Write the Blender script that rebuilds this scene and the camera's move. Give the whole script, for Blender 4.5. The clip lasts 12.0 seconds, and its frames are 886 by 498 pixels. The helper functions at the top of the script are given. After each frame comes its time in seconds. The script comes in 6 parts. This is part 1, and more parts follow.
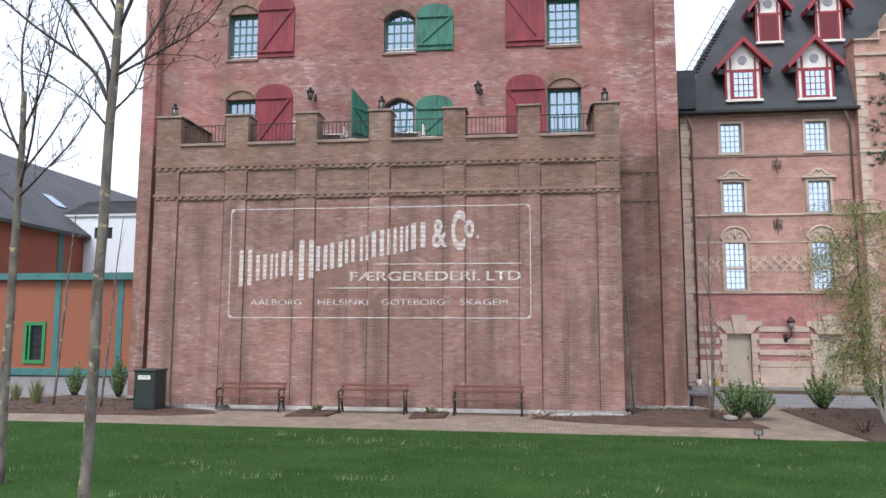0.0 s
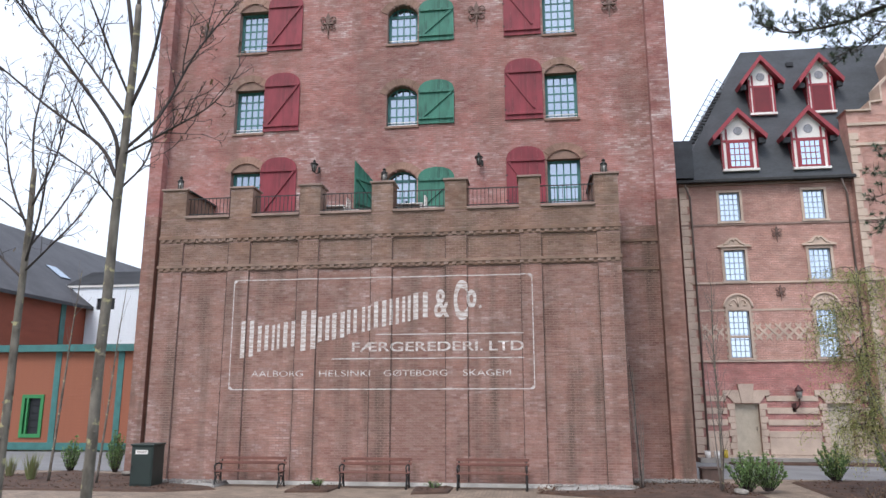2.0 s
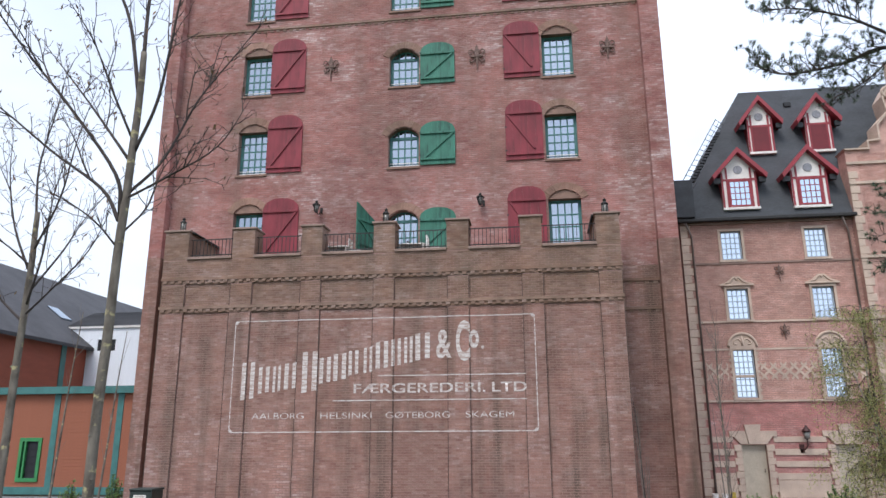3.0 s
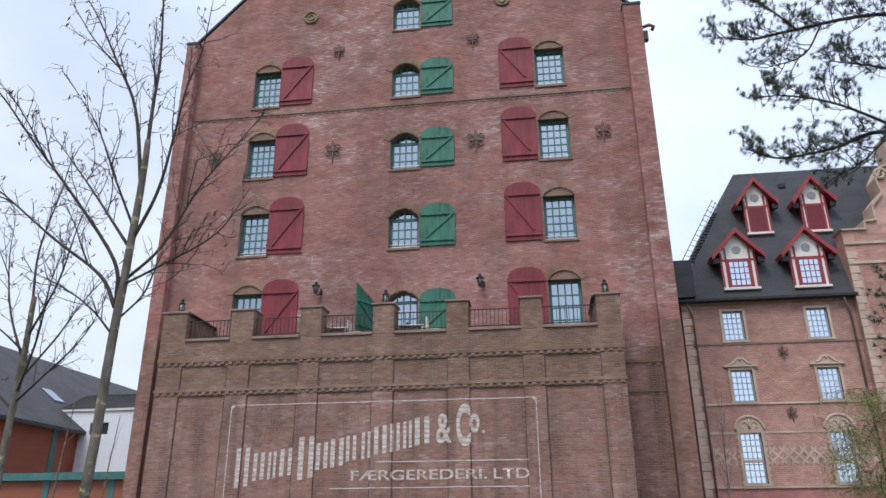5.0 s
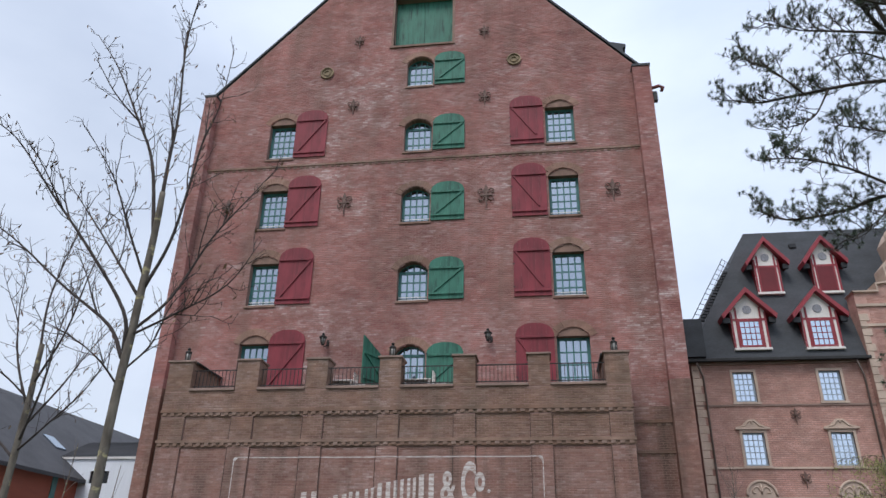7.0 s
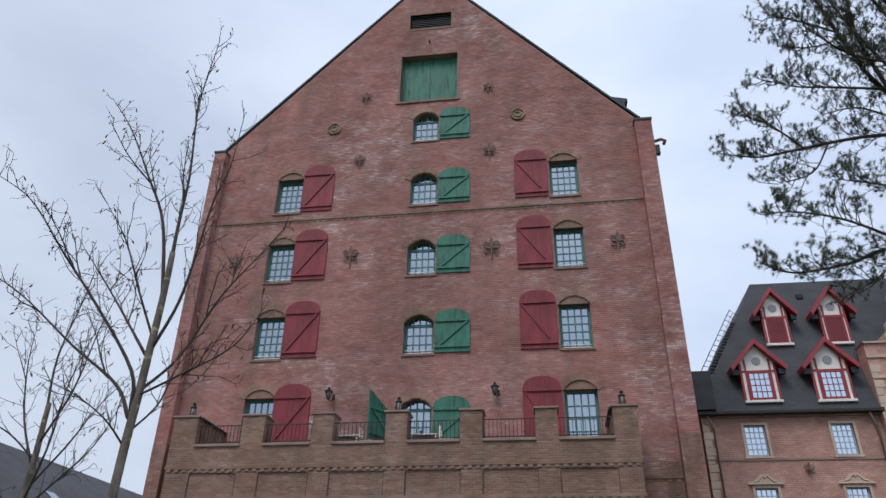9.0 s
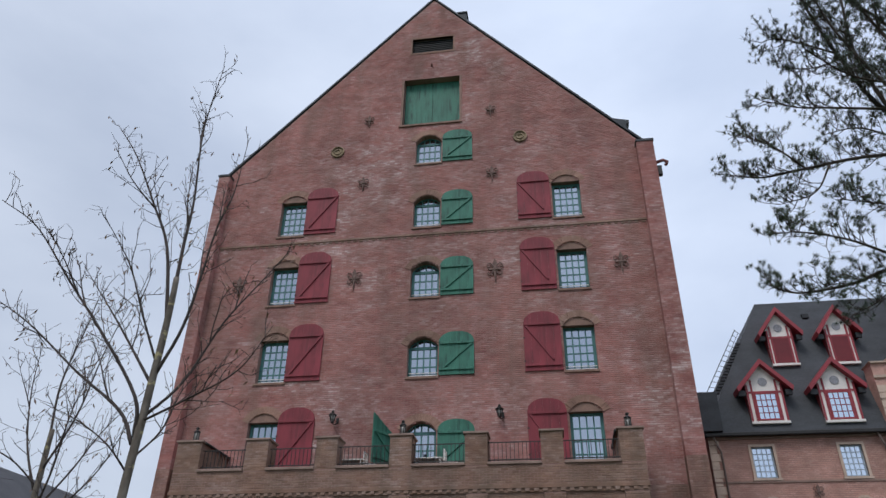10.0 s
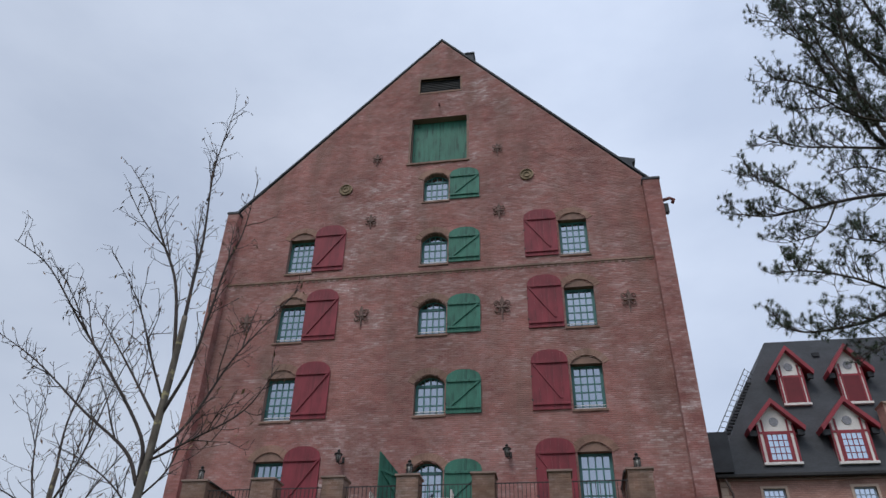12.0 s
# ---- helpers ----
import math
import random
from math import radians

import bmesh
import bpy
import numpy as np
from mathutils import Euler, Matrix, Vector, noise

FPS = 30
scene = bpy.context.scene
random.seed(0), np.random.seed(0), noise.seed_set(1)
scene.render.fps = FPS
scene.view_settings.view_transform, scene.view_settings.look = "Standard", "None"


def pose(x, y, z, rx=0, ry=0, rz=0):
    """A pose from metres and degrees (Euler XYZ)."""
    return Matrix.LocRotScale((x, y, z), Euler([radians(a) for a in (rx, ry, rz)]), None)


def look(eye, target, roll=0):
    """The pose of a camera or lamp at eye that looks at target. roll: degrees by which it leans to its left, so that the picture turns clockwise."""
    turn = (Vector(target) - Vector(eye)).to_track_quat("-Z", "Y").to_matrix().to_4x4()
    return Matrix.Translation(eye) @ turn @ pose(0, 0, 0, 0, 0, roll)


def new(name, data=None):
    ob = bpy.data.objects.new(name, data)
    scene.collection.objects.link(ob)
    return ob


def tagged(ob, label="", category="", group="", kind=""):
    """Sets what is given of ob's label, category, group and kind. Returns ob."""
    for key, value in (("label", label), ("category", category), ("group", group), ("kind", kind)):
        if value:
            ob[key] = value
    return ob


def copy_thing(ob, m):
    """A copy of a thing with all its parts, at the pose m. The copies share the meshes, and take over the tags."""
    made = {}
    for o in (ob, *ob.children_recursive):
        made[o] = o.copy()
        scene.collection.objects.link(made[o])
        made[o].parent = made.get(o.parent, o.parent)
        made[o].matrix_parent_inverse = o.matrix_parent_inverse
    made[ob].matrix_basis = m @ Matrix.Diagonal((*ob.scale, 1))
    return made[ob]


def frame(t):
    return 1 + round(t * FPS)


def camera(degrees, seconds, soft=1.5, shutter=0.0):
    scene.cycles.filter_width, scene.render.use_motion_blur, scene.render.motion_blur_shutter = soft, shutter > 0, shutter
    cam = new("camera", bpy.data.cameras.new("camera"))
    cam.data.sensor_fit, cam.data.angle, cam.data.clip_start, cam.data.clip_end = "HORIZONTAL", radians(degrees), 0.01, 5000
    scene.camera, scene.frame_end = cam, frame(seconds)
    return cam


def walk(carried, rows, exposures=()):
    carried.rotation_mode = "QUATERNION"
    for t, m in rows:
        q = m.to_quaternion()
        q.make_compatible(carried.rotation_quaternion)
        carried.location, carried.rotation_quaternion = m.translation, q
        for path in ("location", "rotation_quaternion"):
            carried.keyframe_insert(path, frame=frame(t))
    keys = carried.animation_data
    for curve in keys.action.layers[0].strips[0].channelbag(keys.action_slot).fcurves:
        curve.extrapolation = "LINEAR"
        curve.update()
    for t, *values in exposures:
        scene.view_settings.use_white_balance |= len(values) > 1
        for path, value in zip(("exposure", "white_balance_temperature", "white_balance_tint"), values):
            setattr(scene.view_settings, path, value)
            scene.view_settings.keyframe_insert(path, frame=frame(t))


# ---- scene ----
# camera and its way: a slow tilt up the facade, from one standpoint on the lawn
cam = camera(63.3, 12.0)
PATH = [
    (0, (-0.129, -21.976, 2.528), (-0.375, -20.003, 2.747), 0.2),
    (0.5, (-0.131, -21.99, 2.528), (-0.384, -20.022, 2.784), 0.1),
    (1, (-0.132, -22.004, 2.532), (-0.387, -20.044, 2.835), -0.2),
    (1.5, (-0.125, -22.018, 2.55), (-0.379, -20.066, 2.904), -0.2),
    (2, (-0.115, -22.024, 2.572), (-0.364, -20.082, 2.978), -0.1),
    (2.5, (-0.106, -22.02, 2.595), (-0.352, -20.089, 3.054), -0.1),
    (3, (-0.111, -22.017, 2.616), (-0.362, -20.1, 3.127), -0.3),
    (5, (-0.107, -21.983, 2.706), (-0.348, -20.133, 3.425), -0.4),
    (5.5, (-0.1, -21.984, 2.719), (-0.345, -20.15, 3.479), -0.1),
    (6, (-0.092, -21.981, 2.727), (-0.342, -20.163, 3.522), 0.3),
    (6.5, (-0.097, -22.0, 2.74), (-0.351, -20.196, 3.565), 0.7),
    (7, (-0.096, -22.02, 2.748), (-0.355, -20.23, 3.6), 1.1),
    (9, (-0.072, -22.147, 2.793), (-0.341, -20.422, 3.769), 1.1),
    (9.5, (-0.066, -22.166, 2.805), (-0.338, -20.458, 3.809), 0.9),
    (10, (-0.064, -22.173, 2.808), (-0.339, -20.479, 3.835), 0.9),
    (10.5, (-0.062, -22.188, 2.815), (-0.342, -20.507, 3.863), 0.9),
    (11, (-0.06, -22.203, 2.815), (-0.344, -20.537, 3.884), 0.9),
    (11.5, (-0.049, -22.216, 2.817), (-0.335, -20.564, 3.907), 1.1),
    (12, (-0.048, -22.233, 2.817), (-0.336, -20.596, 3.929), 1.4),
]
EXPOSURES = [(0, 1.08, 6400, 10), (1.5, 1.04, 6400, 10), (2.5, 0.91, 6400, 10), (5.5, 0.49, 6380, 10), (7, 0.36, 6370, 10), (9.5, 0.13, 6340, 10), (12, -0.06, 6320, 10)]
walk(cam, [(t, look(eye, target, roll)) for t, eye, target, roll in PATH], EXPOSURES)

# ---- sky and sun ----
world = bpy.data.worlds.new("overcast_sky")
scene.world = world
world.use_nodes = True
wn, wl = world.node_tree.nodes, world.node_tree.links
wn.clear()
w_out, w_bg = wn.new("ShaderNodeOutputWorld"), wn.new("ShaderNodeBackground")
w_sky = wn.new("ShaderNodeTexSky")
w_sky.sky_type, w_sky.sun_disc = "NISHITA", False
w_sky.sun_elevation, w_sky.sun_rotation = radians(54), radians(201)
w_gain = wn.new("ShaderNodeVectorMath")
w_gain.operation = "SCALE"
w_gain.inputs["Scale"].default_value = 0.1
wl.new(w_sky.outputs[0], w_gain.inputs[0])
w_co, w_map, w_noise, w_ramp, w_mix = (wn.new("ShaderNode" + k) for k in ("TexCoord", "Mapping", "TexNoise", "ValToRGB", "Mix"))
w_map.inputs["Scale"].default_value = (1.0, 1.0, 2.2)
w_map.inputs["Location"].default_value = (0.35, 0.2, 0.1)
w_noise.inputs["Scale"].default_value, w_noise.inputs["Detail"].default_value, w_noise.inputs["Roughness"].default_value = 1.7, 6, 0.5
wl.new(w_co.outputs["Generated"], w_map.inputs[0])
wl.new(w_map.outputs[0], w_noise.inputs["Vector"])
wl.new(w_noise.outputs["Fac"], w_ramp.inputs[0])
w_ramp.color_ramp.elements[0].position, w_ramp.color_ramp.elements[0].color = 0.34, (0.58, 0.66, 0.82, 1)
w_ramp.color_ramp.elements[1].position, w_ramp.color_ramp.elements[1].color = 0.66, (0.84, 0.92, 1.07, 1)
w_mix.data_type = "RGBA"
w_mix.inputs["Factor"].default_value = 0.85
wl.new(w_gain.outputs[0], w_mix.inputs["A"])
wl.new(w_ramp.outputs[0], w_mix.inputs["B"])
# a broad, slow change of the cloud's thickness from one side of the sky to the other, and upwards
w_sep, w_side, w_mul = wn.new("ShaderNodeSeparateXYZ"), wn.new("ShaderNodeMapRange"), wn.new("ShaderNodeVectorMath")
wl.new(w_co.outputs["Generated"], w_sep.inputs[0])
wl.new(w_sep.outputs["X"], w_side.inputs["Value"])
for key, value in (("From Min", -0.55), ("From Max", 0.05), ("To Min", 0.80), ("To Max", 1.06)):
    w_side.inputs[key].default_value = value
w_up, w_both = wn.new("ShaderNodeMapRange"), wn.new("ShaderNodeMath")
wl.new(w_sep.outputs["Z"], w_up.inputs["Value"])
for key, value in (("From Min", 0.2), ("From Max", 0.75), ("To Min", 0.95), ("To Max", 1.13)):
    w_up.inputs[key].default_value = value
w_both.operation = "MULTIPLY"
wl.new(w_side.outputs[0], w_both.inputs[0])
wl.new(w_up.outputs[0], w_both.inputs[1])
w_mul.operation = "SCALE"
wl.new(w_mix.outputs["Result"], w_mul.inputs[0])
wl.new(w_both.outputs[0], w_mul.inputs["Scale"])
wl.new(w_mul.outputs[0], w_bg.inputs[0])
w_bg.inputs[1].default_value = 0.97
wl.new(w_bg.outputs[0], w_out.inputs[0])

sun = new("sun", bpy.data.lights.new("sun", "SUN"))
sun.data.energy, sun.data.angle, sun.data.color = 1.5, radians(26), (1.0, 0.97, 0.93)
sun.matrix_world = look((-14, -36, 54), (0, 0, 0))


# ---- materials ----
def shader(name, rough=0.8, metal=0.0, spec=0.5):
    m = bpy.data.materials.new(name)
    m.use_nodes = True
    nt = m.node_tree
    b = nt.nodes["Principled BSDF"]
    b.inputs["Roughness"].default_value, b.inputs["Metallic"].default_value = rough, metal
    b.inputs["Specular IOR Level"].default_value = spec
    return m, nt, b


def node(nt, kind, **inputs):
    n = nt.nodes.new("ShaderNode" + kind)
    for k, v in inputs.items():
        n.inputs[k].default_value = v
    return n


def ramp(nt, src, stops):
    r = nt.nodes.new("ShaderNodeValToRGB")
    e = r.color_ramp.elements
    while len(e) < len(stops):
        e.new(0.5)
    for k, (p, c) in zip(e, stops):
        k.position, k.color = p, (*c, 1)
    nt.links.new(src, r.inputs[0])
    return r.outputs[0]


def blend(nt, fac, a, b, how="MIX"):
    m = nt.nodes.new("ShaderNodeMix")
    m.data_type, m.blend_type = "RGBA", how
    for v, key in ((fac, "Factor"), (a, "A"), (b, "B")):
        sock = [i for i in m.inputs if i.name == key and (key == "Factor" and i.type == "VALUE" or key != "Factor" and i.type == "RGBA")][0]
        if isinstance(v, bpy.types.NodeSocket):
            nt.links.new(v, sock)
        else:
            sock.default_value = v if key == "Factor" else (*v, 1)
    return [o for o in m.outputs if o.type == "RGBA"][0]


def noise_at(nt, scale, detail=4, stretch=(1, 1, 1), rough=0.55):
    co = node(nt, "TexCoord")
    mp = node(nt, "Mapping", Scale=stretch)
    no = node(nt, "TexNoise", Scale=scale, Detail=detail, Roughness=rough)
    nt.links.new(co.outputs["Object"], mp.inputs[0])
    nt.links.new(mp.outputs[0], no.inputs["Vector"])
    return no.outputs["Fac"]


def bump(nt, b, height, strength=0.3, distance=0.01):
    n = node(nt, "Bump", Strength=strength, Distance=distance)
    nt.links.new(height, n.inputs["Height"])
    nt.links.new(n.outputs[0], b.inputs["Normal"])


def plain(name, col, rough=0.7, metal=0.0, vary=0.25, scale=3.0, fine=40.0, stretch=(1, 1, 1), spec=0.5, bumps=0.15):
    """A surface of one colour with stains at two scales and fine relief."""
    m, nt, b = shader(name, rough, metal, spec)
    dark, light = tuple(c * (1 - vary) for c in col), tuple(min(1, c * (1 + vary * 0.6)) for c in col)
    big = ramp(nt, noise_at(nt, scale, 5, stretch), [(0.3, dark), (0.7, light)])
    small = ramp(nt, noise_at(nt, fine, 3, stretch), [(0.3, (0.82,) * 3), (0.7, (1.1,) * 3)])
    nt.links.new(blend(nt, 1.0, big, small, "MULTIPLY"), b.inputs["Base Color"])
    bump(nt, b, noise_at(nt, fine, 4, stretch), bumps)
    return m


def pieces(nt):
    """A random value for each piece, whether it is an object of its own or an island."""
    g, o = nt.nodes.new("ShaderNodeNewGeometry"), nt.nodes.new("ShaderNodeObjectInfo")
    add, fr = nt.nodes.new("ShaderNodeMath"), nt.nodes.new("ShaderNodeMath")
    add.operation, fr.operation = "ADD", "FRACT"
    nt.links.new(g.outputs["Random Per Island"], add.inputs[0])
    nt.links.new(o.outputs["Random"], add.inputs[1])
    nt.links.new(add.outputs[0], fr.inputs[0])
    return fr.outputs[0]


def brick_material(name, tones, bloom=0.0, grime=(0.2, 0.17, 0.14), grime_amount=0.5, runs=(1.3, 1.3, 0.22)):
    """Fired brick: a tone for each brick, pale lime bloom in patches, grey-brown grime in streaks."""
    m, nt, b = shader(name, 0.9, 0.0, 0.25)
    mean = [sum(t[i] for t in tones) / len(tones) for i in range(3)]
    col = ramp(nt, pieces(nt), [((k + 0.5) / len(tones), tuple(m0 + (c - m0) * 0.7 for c, m0 in zip(t, mean))) for k, t in enumerate(tones)])
    shade = ramp(nt, noise_at(nt, 0.35, 5, (1, 1, 0.8)), [(0.3, (0.74, 0.73, 0.73)), (0.7, (1.18, 1.16, 1.15))])
    col = blend(nt, 1.0, col, shade, "MULTIPLY")
    mottle = ramp(nt, noise_at(nt, 1.9, 5, (0.8, 1, 1.5), 0.6), [(0.32, (0.76, 0.75, 0.75)), (0.68, (1.2, 1.19, 1.18))])
    col = blend(nt, 1.0, col, mottle, "MULTIPLY")
    if bloom:
        spots = ramp(nt, noise_at(nt, 0.7, 9, (1, 1, 2.2), 0.75), [(0.42, (0, 0, 0)), (0.72, (bloom,) * 3)])
        zones = ramp(nt, noise_at(nt, 0.17, 3, (1, 1, 1.2)), [(0.36, (0.28,) * 3), (0.64, (1.35,) * 3)])
        spots = blend(nt, 1.0, spots, zones, "MULTIPLY")
        own = nt.nodes.new("ShaderNodeMath")
        own.operation, own.inputs[1].default_value = "MULTIPLY", 7.31
        nt.links.new(pieces(nt), own.inputs[0])
        own2 = nt.nodes.new("ShaderNodeMath")
        own2.operation = "FRACT"
        nt.links.new(own.outputs[0], own2.inputs[0])
        few = ramp(nt, own2.outputs[0], [(0.35, (0.35,) * 3), (0.9, (1.25,) * 3)])
        fine = ramp(nt, noise_at(nt, 4.5, 5, (0.7, 1, 2.5), 0.65), [(0.35, (0.45,) * 3), (0.65, (1.15,) * 3)])
        spots = blend(nt, 1.0, blend(nt, 1.0, spots, few, "MULTIPLY"), fine, "MULTIPLY")
        col = blend(nt, spots, col, (0.66, 0.54, 0.51))
    streak = ramp(nt, noise_at(nt, 0.8, 6, runs), [(0.46, (0, 0, 0)), (0.72, (grime_amount,) * 3)])
    col = blend(nt, streak, col, grime)
    grain = ramp(nt, noise_at(nt, 60, 3), [(0.3, (0.8,) * 3), (0.7, (1.12,) * 3)])
    nt.links.new(blend(nt, 1.0, col, grain, "MULTIPLY"), b.inputs["Base Color"])
    bump(nt, b, noise_at(nt, 45, 4), 0.3)
    return m


RED = [(0.321, 0.135, 0.118), (0.353, 0.158, 0.140), (0.293, 0.118, 0.104), (0.377, 0.180, 0.161), (0.339, 0.144, 0.127), (0.400, 0.215, 0.196)]
BROWN = [(0.275, 0.146, 0.116), (0.307, 0.169, 0.138), (0.249, 0.124, 0.099), (0.328, 0.191, 0.157), (0.289, 0.153, 0.124), (0.350, 0.219, 0.181)]
UMBER = [(0.211, 0.124, 0.089), (0.240, 0.145, 0.105), (0.188, 0.107, 0.076), (0.258, 0.161, 0.120), (0.278, 0.182, 0.139)]
M_BRICK = brick_material("red_brick", RED, 0.95, (0.19, 0.125, 0.10), 0.58)
M_BRICK_LOW = brick_material("brown_brick", BROWN, 0.6, (0.12, 0.084, 0.064), 0.88, (2.4, 2.4, 0.26))
M_BRICK_TOP = brick_material("umber_brick", UMBER, 0.45, (0.13, 0.10, 0.072), 0.6, (2.0, 2.0, 0.4))
M_BRICK_FAR = brick_material("pink_brick", [(0.49, 0.275, 0.225), (0.53, 0.315, 0.265), (0.45, 0.245, 0.20), (0.56, 0.35, 0.295)], 0.4, (0.36, 0.27, 0.22), 0.3)
M_BRICK_PINK = brick_material("rose_brick", [(0.44, 0.19, 0.175), (0.48, 0.225, 0.20), (0.40, 0.17, 0.155)], 0.5, (0.36, 0.25, 0.22), 0.25)
M_ARCH = brick_material("arch_brick", [(0.30, 0.18, 0.135), (0.335, 0.205, 0.155), (0.265, 0.155, 0.118)], 0.3, (0.17, 0.13, 0.10), 0.4)
M_MORTAR = plain("mortar", (0.315, 0.19, 0.16), 0.95, vary=0.3, scale=0.6)
M_COPING = plain("stone_coping", (0.285, 0.195, 0.16), 0.9, vary=0.3, scale=1.5)
# dark colour standing in for the shade of the grooves beside the pilasters
M_GROOVE_SHADE = plain("dark_groove_shade", (0.085, 0.055, 0.044), 0.9, vary=0.3, scale=3)
M_SAND = plain("sandstone", (0.52, 0.40, 0.32), 0.9, vary=0.22, scale=1.2)
M_CONC = plain("pale_concrete", (0.55, 0.52, 0.48), 0.9, vary=0.3, scale=2.0)


def weathered(name, col, dark, share):
    """Painted boards with broad fading and dark runs along the grain."""
    m, nt, b = shader(name, 0.65, 0.0, 0.4)
    body = ramp(nt, noise_at(nt, 1.3, 5, (2, 2, 0.6)), [(0.3, tuple(c * 0.72 for c in col)), (0.7, tuple(c * 1.22 for c in col))])
    runs = ramp(nt, noise_at(nt, 1.0, 6, (11, 11, 0.9), 0.6), [(0.50, (0, 0, 0)), (0.66, (share,) * 3)])
    where = ramp(nt, noise_at(nt, 1.1, 3, (1, 1, 1.6)), [(0.38, (0.1,) * 3), (0.62, (1, 1, 1))])
    nt.links.new(blend(nt, blend(nt, 1.0, runs, where, "MULTIPLY"), body, dark), b.inputs["Base Color"])
    bump(nt, b, noise_at(nt, 16, 4, (3, 3, 0.4)), 0.2)
    return m


M_BLIND = plain("deep_red_paint", (0.15, 0.010, 0.016), 0.6, vary=0.15, scale=2)
M_REDPAINT = weathered("dark_red_paint", (0.205, 0.027, 0.038), (0.06, 0.016, 0.018), 0.75)
M_REDBRIGHT = plain("bright_red_paint", (0.29, 0.030, 0.042), 0.55, vary=0.2, scale=1.5)
M_GREEN = weathered("green_paint", (0.036, 0.148, 0.102), (0.010, 0.036, 0.030), 1.0)
M_TEAL = plain("teal_paint", (0.045, 0.155, 0.145), 0.55, vary=0.25, scale=2)
M_TRIMGREEN = plain("bright_green_paint", (0.035, 0.22, 0.07), 0.55, vary=0.2, scale=2)
M_WHITE = plain("white_paint", (0.76, 0.72, 0.68), 0.6, vary=0.1, scale=2)
M_IRON = plain("black_iron", (0.03, 0.028, 0.027), 0.55, 0.3, vary=0.3, scale=6)
M_MAROON = plain("maroon_iron", (0.06, 0.02, 0.018), 0.55, 0.2, vary=0.3, scale=6)
M_DARKRED_IRON = plain("red_brown_iron", (0.16, 0.04, 0.035), 0.6, 0.1, vary=0.3, scale=6)
M_SLATE = plain("dark_slate", (0.044, 0.048, 0.055), 0.75, vary=0.3, scale=0.8, fine=9, stretch=(1, 1, 2))
M_ROOFGREY = plain("grey_shingle", (0.062, 0.060, 0.066), 0.85, vary=0.25, scale=0.6, fine=8)
M_DARK = plain("dark_louvre", (0.012, 0.013, 0.016), 0.6, vary=0.3, scale=3)
M_TYMP = plain("brown_board", (0.235, 0.140, 0.105), 0.8, vary=0.3, scale=3)
M_ORANGE = plain("orange_clapboard", (0.275, 0.088, 0.043), 0.7, vary=0.12, scale=0.8, stretch=(0.4, 1, 3))
M_RUST = plain("rust_clapboard", (0.30, 0.075, 0.04), 0.75, vary=0.14, scale=0.8, stretch=(0.4, 1, 3))
M_WHITEBOARD = plain("white_clapboard", (0.74, 0.76, 0.80), 0.7, vary=0.06, scale=0.8)
M_BENCH = plain("bench_wood", (0.16, 0.062, 0.045), 0.6, vary=0.35, scale=3, fine=30, stretch=(0.3, 2, 2))
M_BOX = plain("dark_green_metal", (0.018, 0.028, 0.024), 0.5, vary=0.2, scale=2)

# grey bark with pale yellow lichen spots
M_BARK, nt, b = shader("grey_bark", 0.95, 0.0, 0.2)
base = ramp(nt, noise_at(nt, 5, 6, (2, 2, 0.8)), [(0.3, (0.075, 0.062, 0.051)), (0.7, (0.205, 0.175, 0.145))])
spots = ramp(nt, noise_at(nt, 5.5, 3, (1.2, 1.2, 1.6)), [(0.60, (0, 0, 0)), (0.68, (0.85,) * 3)])
nt.links.new(blend(nt, spots, base, (0.40, 0.35, 0.19)), b.inputs["Base Color"])
bump(nt, b, noise_at(nt, 24, 5, (2, 2, 0.7)), 0.9)
M_TWIG = plain("twig_bark", (0.052, 0.038, 0.034), 0.9, vary=0.3, scale=6)
M_PALETWIG = plain("pale_twig_bark", (0.17, 0.14, 0.12), 0.9, vary=0.3, scale=6)
M_WALK = plain("grey_walk_concrete", (0.30, 0.275, 0.25), 0.95, vary=0.25, scale=2.0)
M_CLAYBROWN = plain("brown_planter_glaze", (0.10, 0.062, 0.05), 0.6, vary=0.3, scale=4)
M_PINEBARK = plain("pine_bark", (0.065, 0.05, 0.04), 0.95, vary=0.4, scale=3, bumps=0.6)
M_BIRCH = plain("birch_bark", (0.36, 0.335, 0.28), 0.85, vary=0.4, scale=9, stretch=(1, 1, 4))
M_LAMPGLASS = plain("frosted_lamp_glass", (0.24, 0.23, 0.21), 0.25, vary=0.15, scale=5)
M_BRASS = plain("weathered_brass", (0.25, 0.18, 0.105), 0.75, 0.1, vary=0.4, scale=5)
M_ROCK = plain("grey_rock", (0.21, 0.185, 0.16), 0.95, vary=0.35, scale=5, bumps=0.5)


def leafy(name, tones, rough=0.6, thin=0.0, spec=0.3):
    m, nt, b = shader(name, rough, 0.0, spec)
    col = ramp(nt, pieces(nt), [((k + 0.5) / len(tones), t) for k, t in enumerate(tones)])
    nt.links.new(col, b.inputs["Base Color"])
    if thin:
        tr, mx2 = node(nt, "BsdfTranslucent"), node(nt, "MixShader", Fac=thin)
        nt.links.new(col, tr.inputs["Color"])
        nt.links.new(b.outputs[0], mx2.inputs[1])
        nt.links.new(tr.outputs[0], mx2.inputs[2])
        nt.links.new(mx2.outputs[0], nt.nodes["Material Output"].inputs[0])
    return m


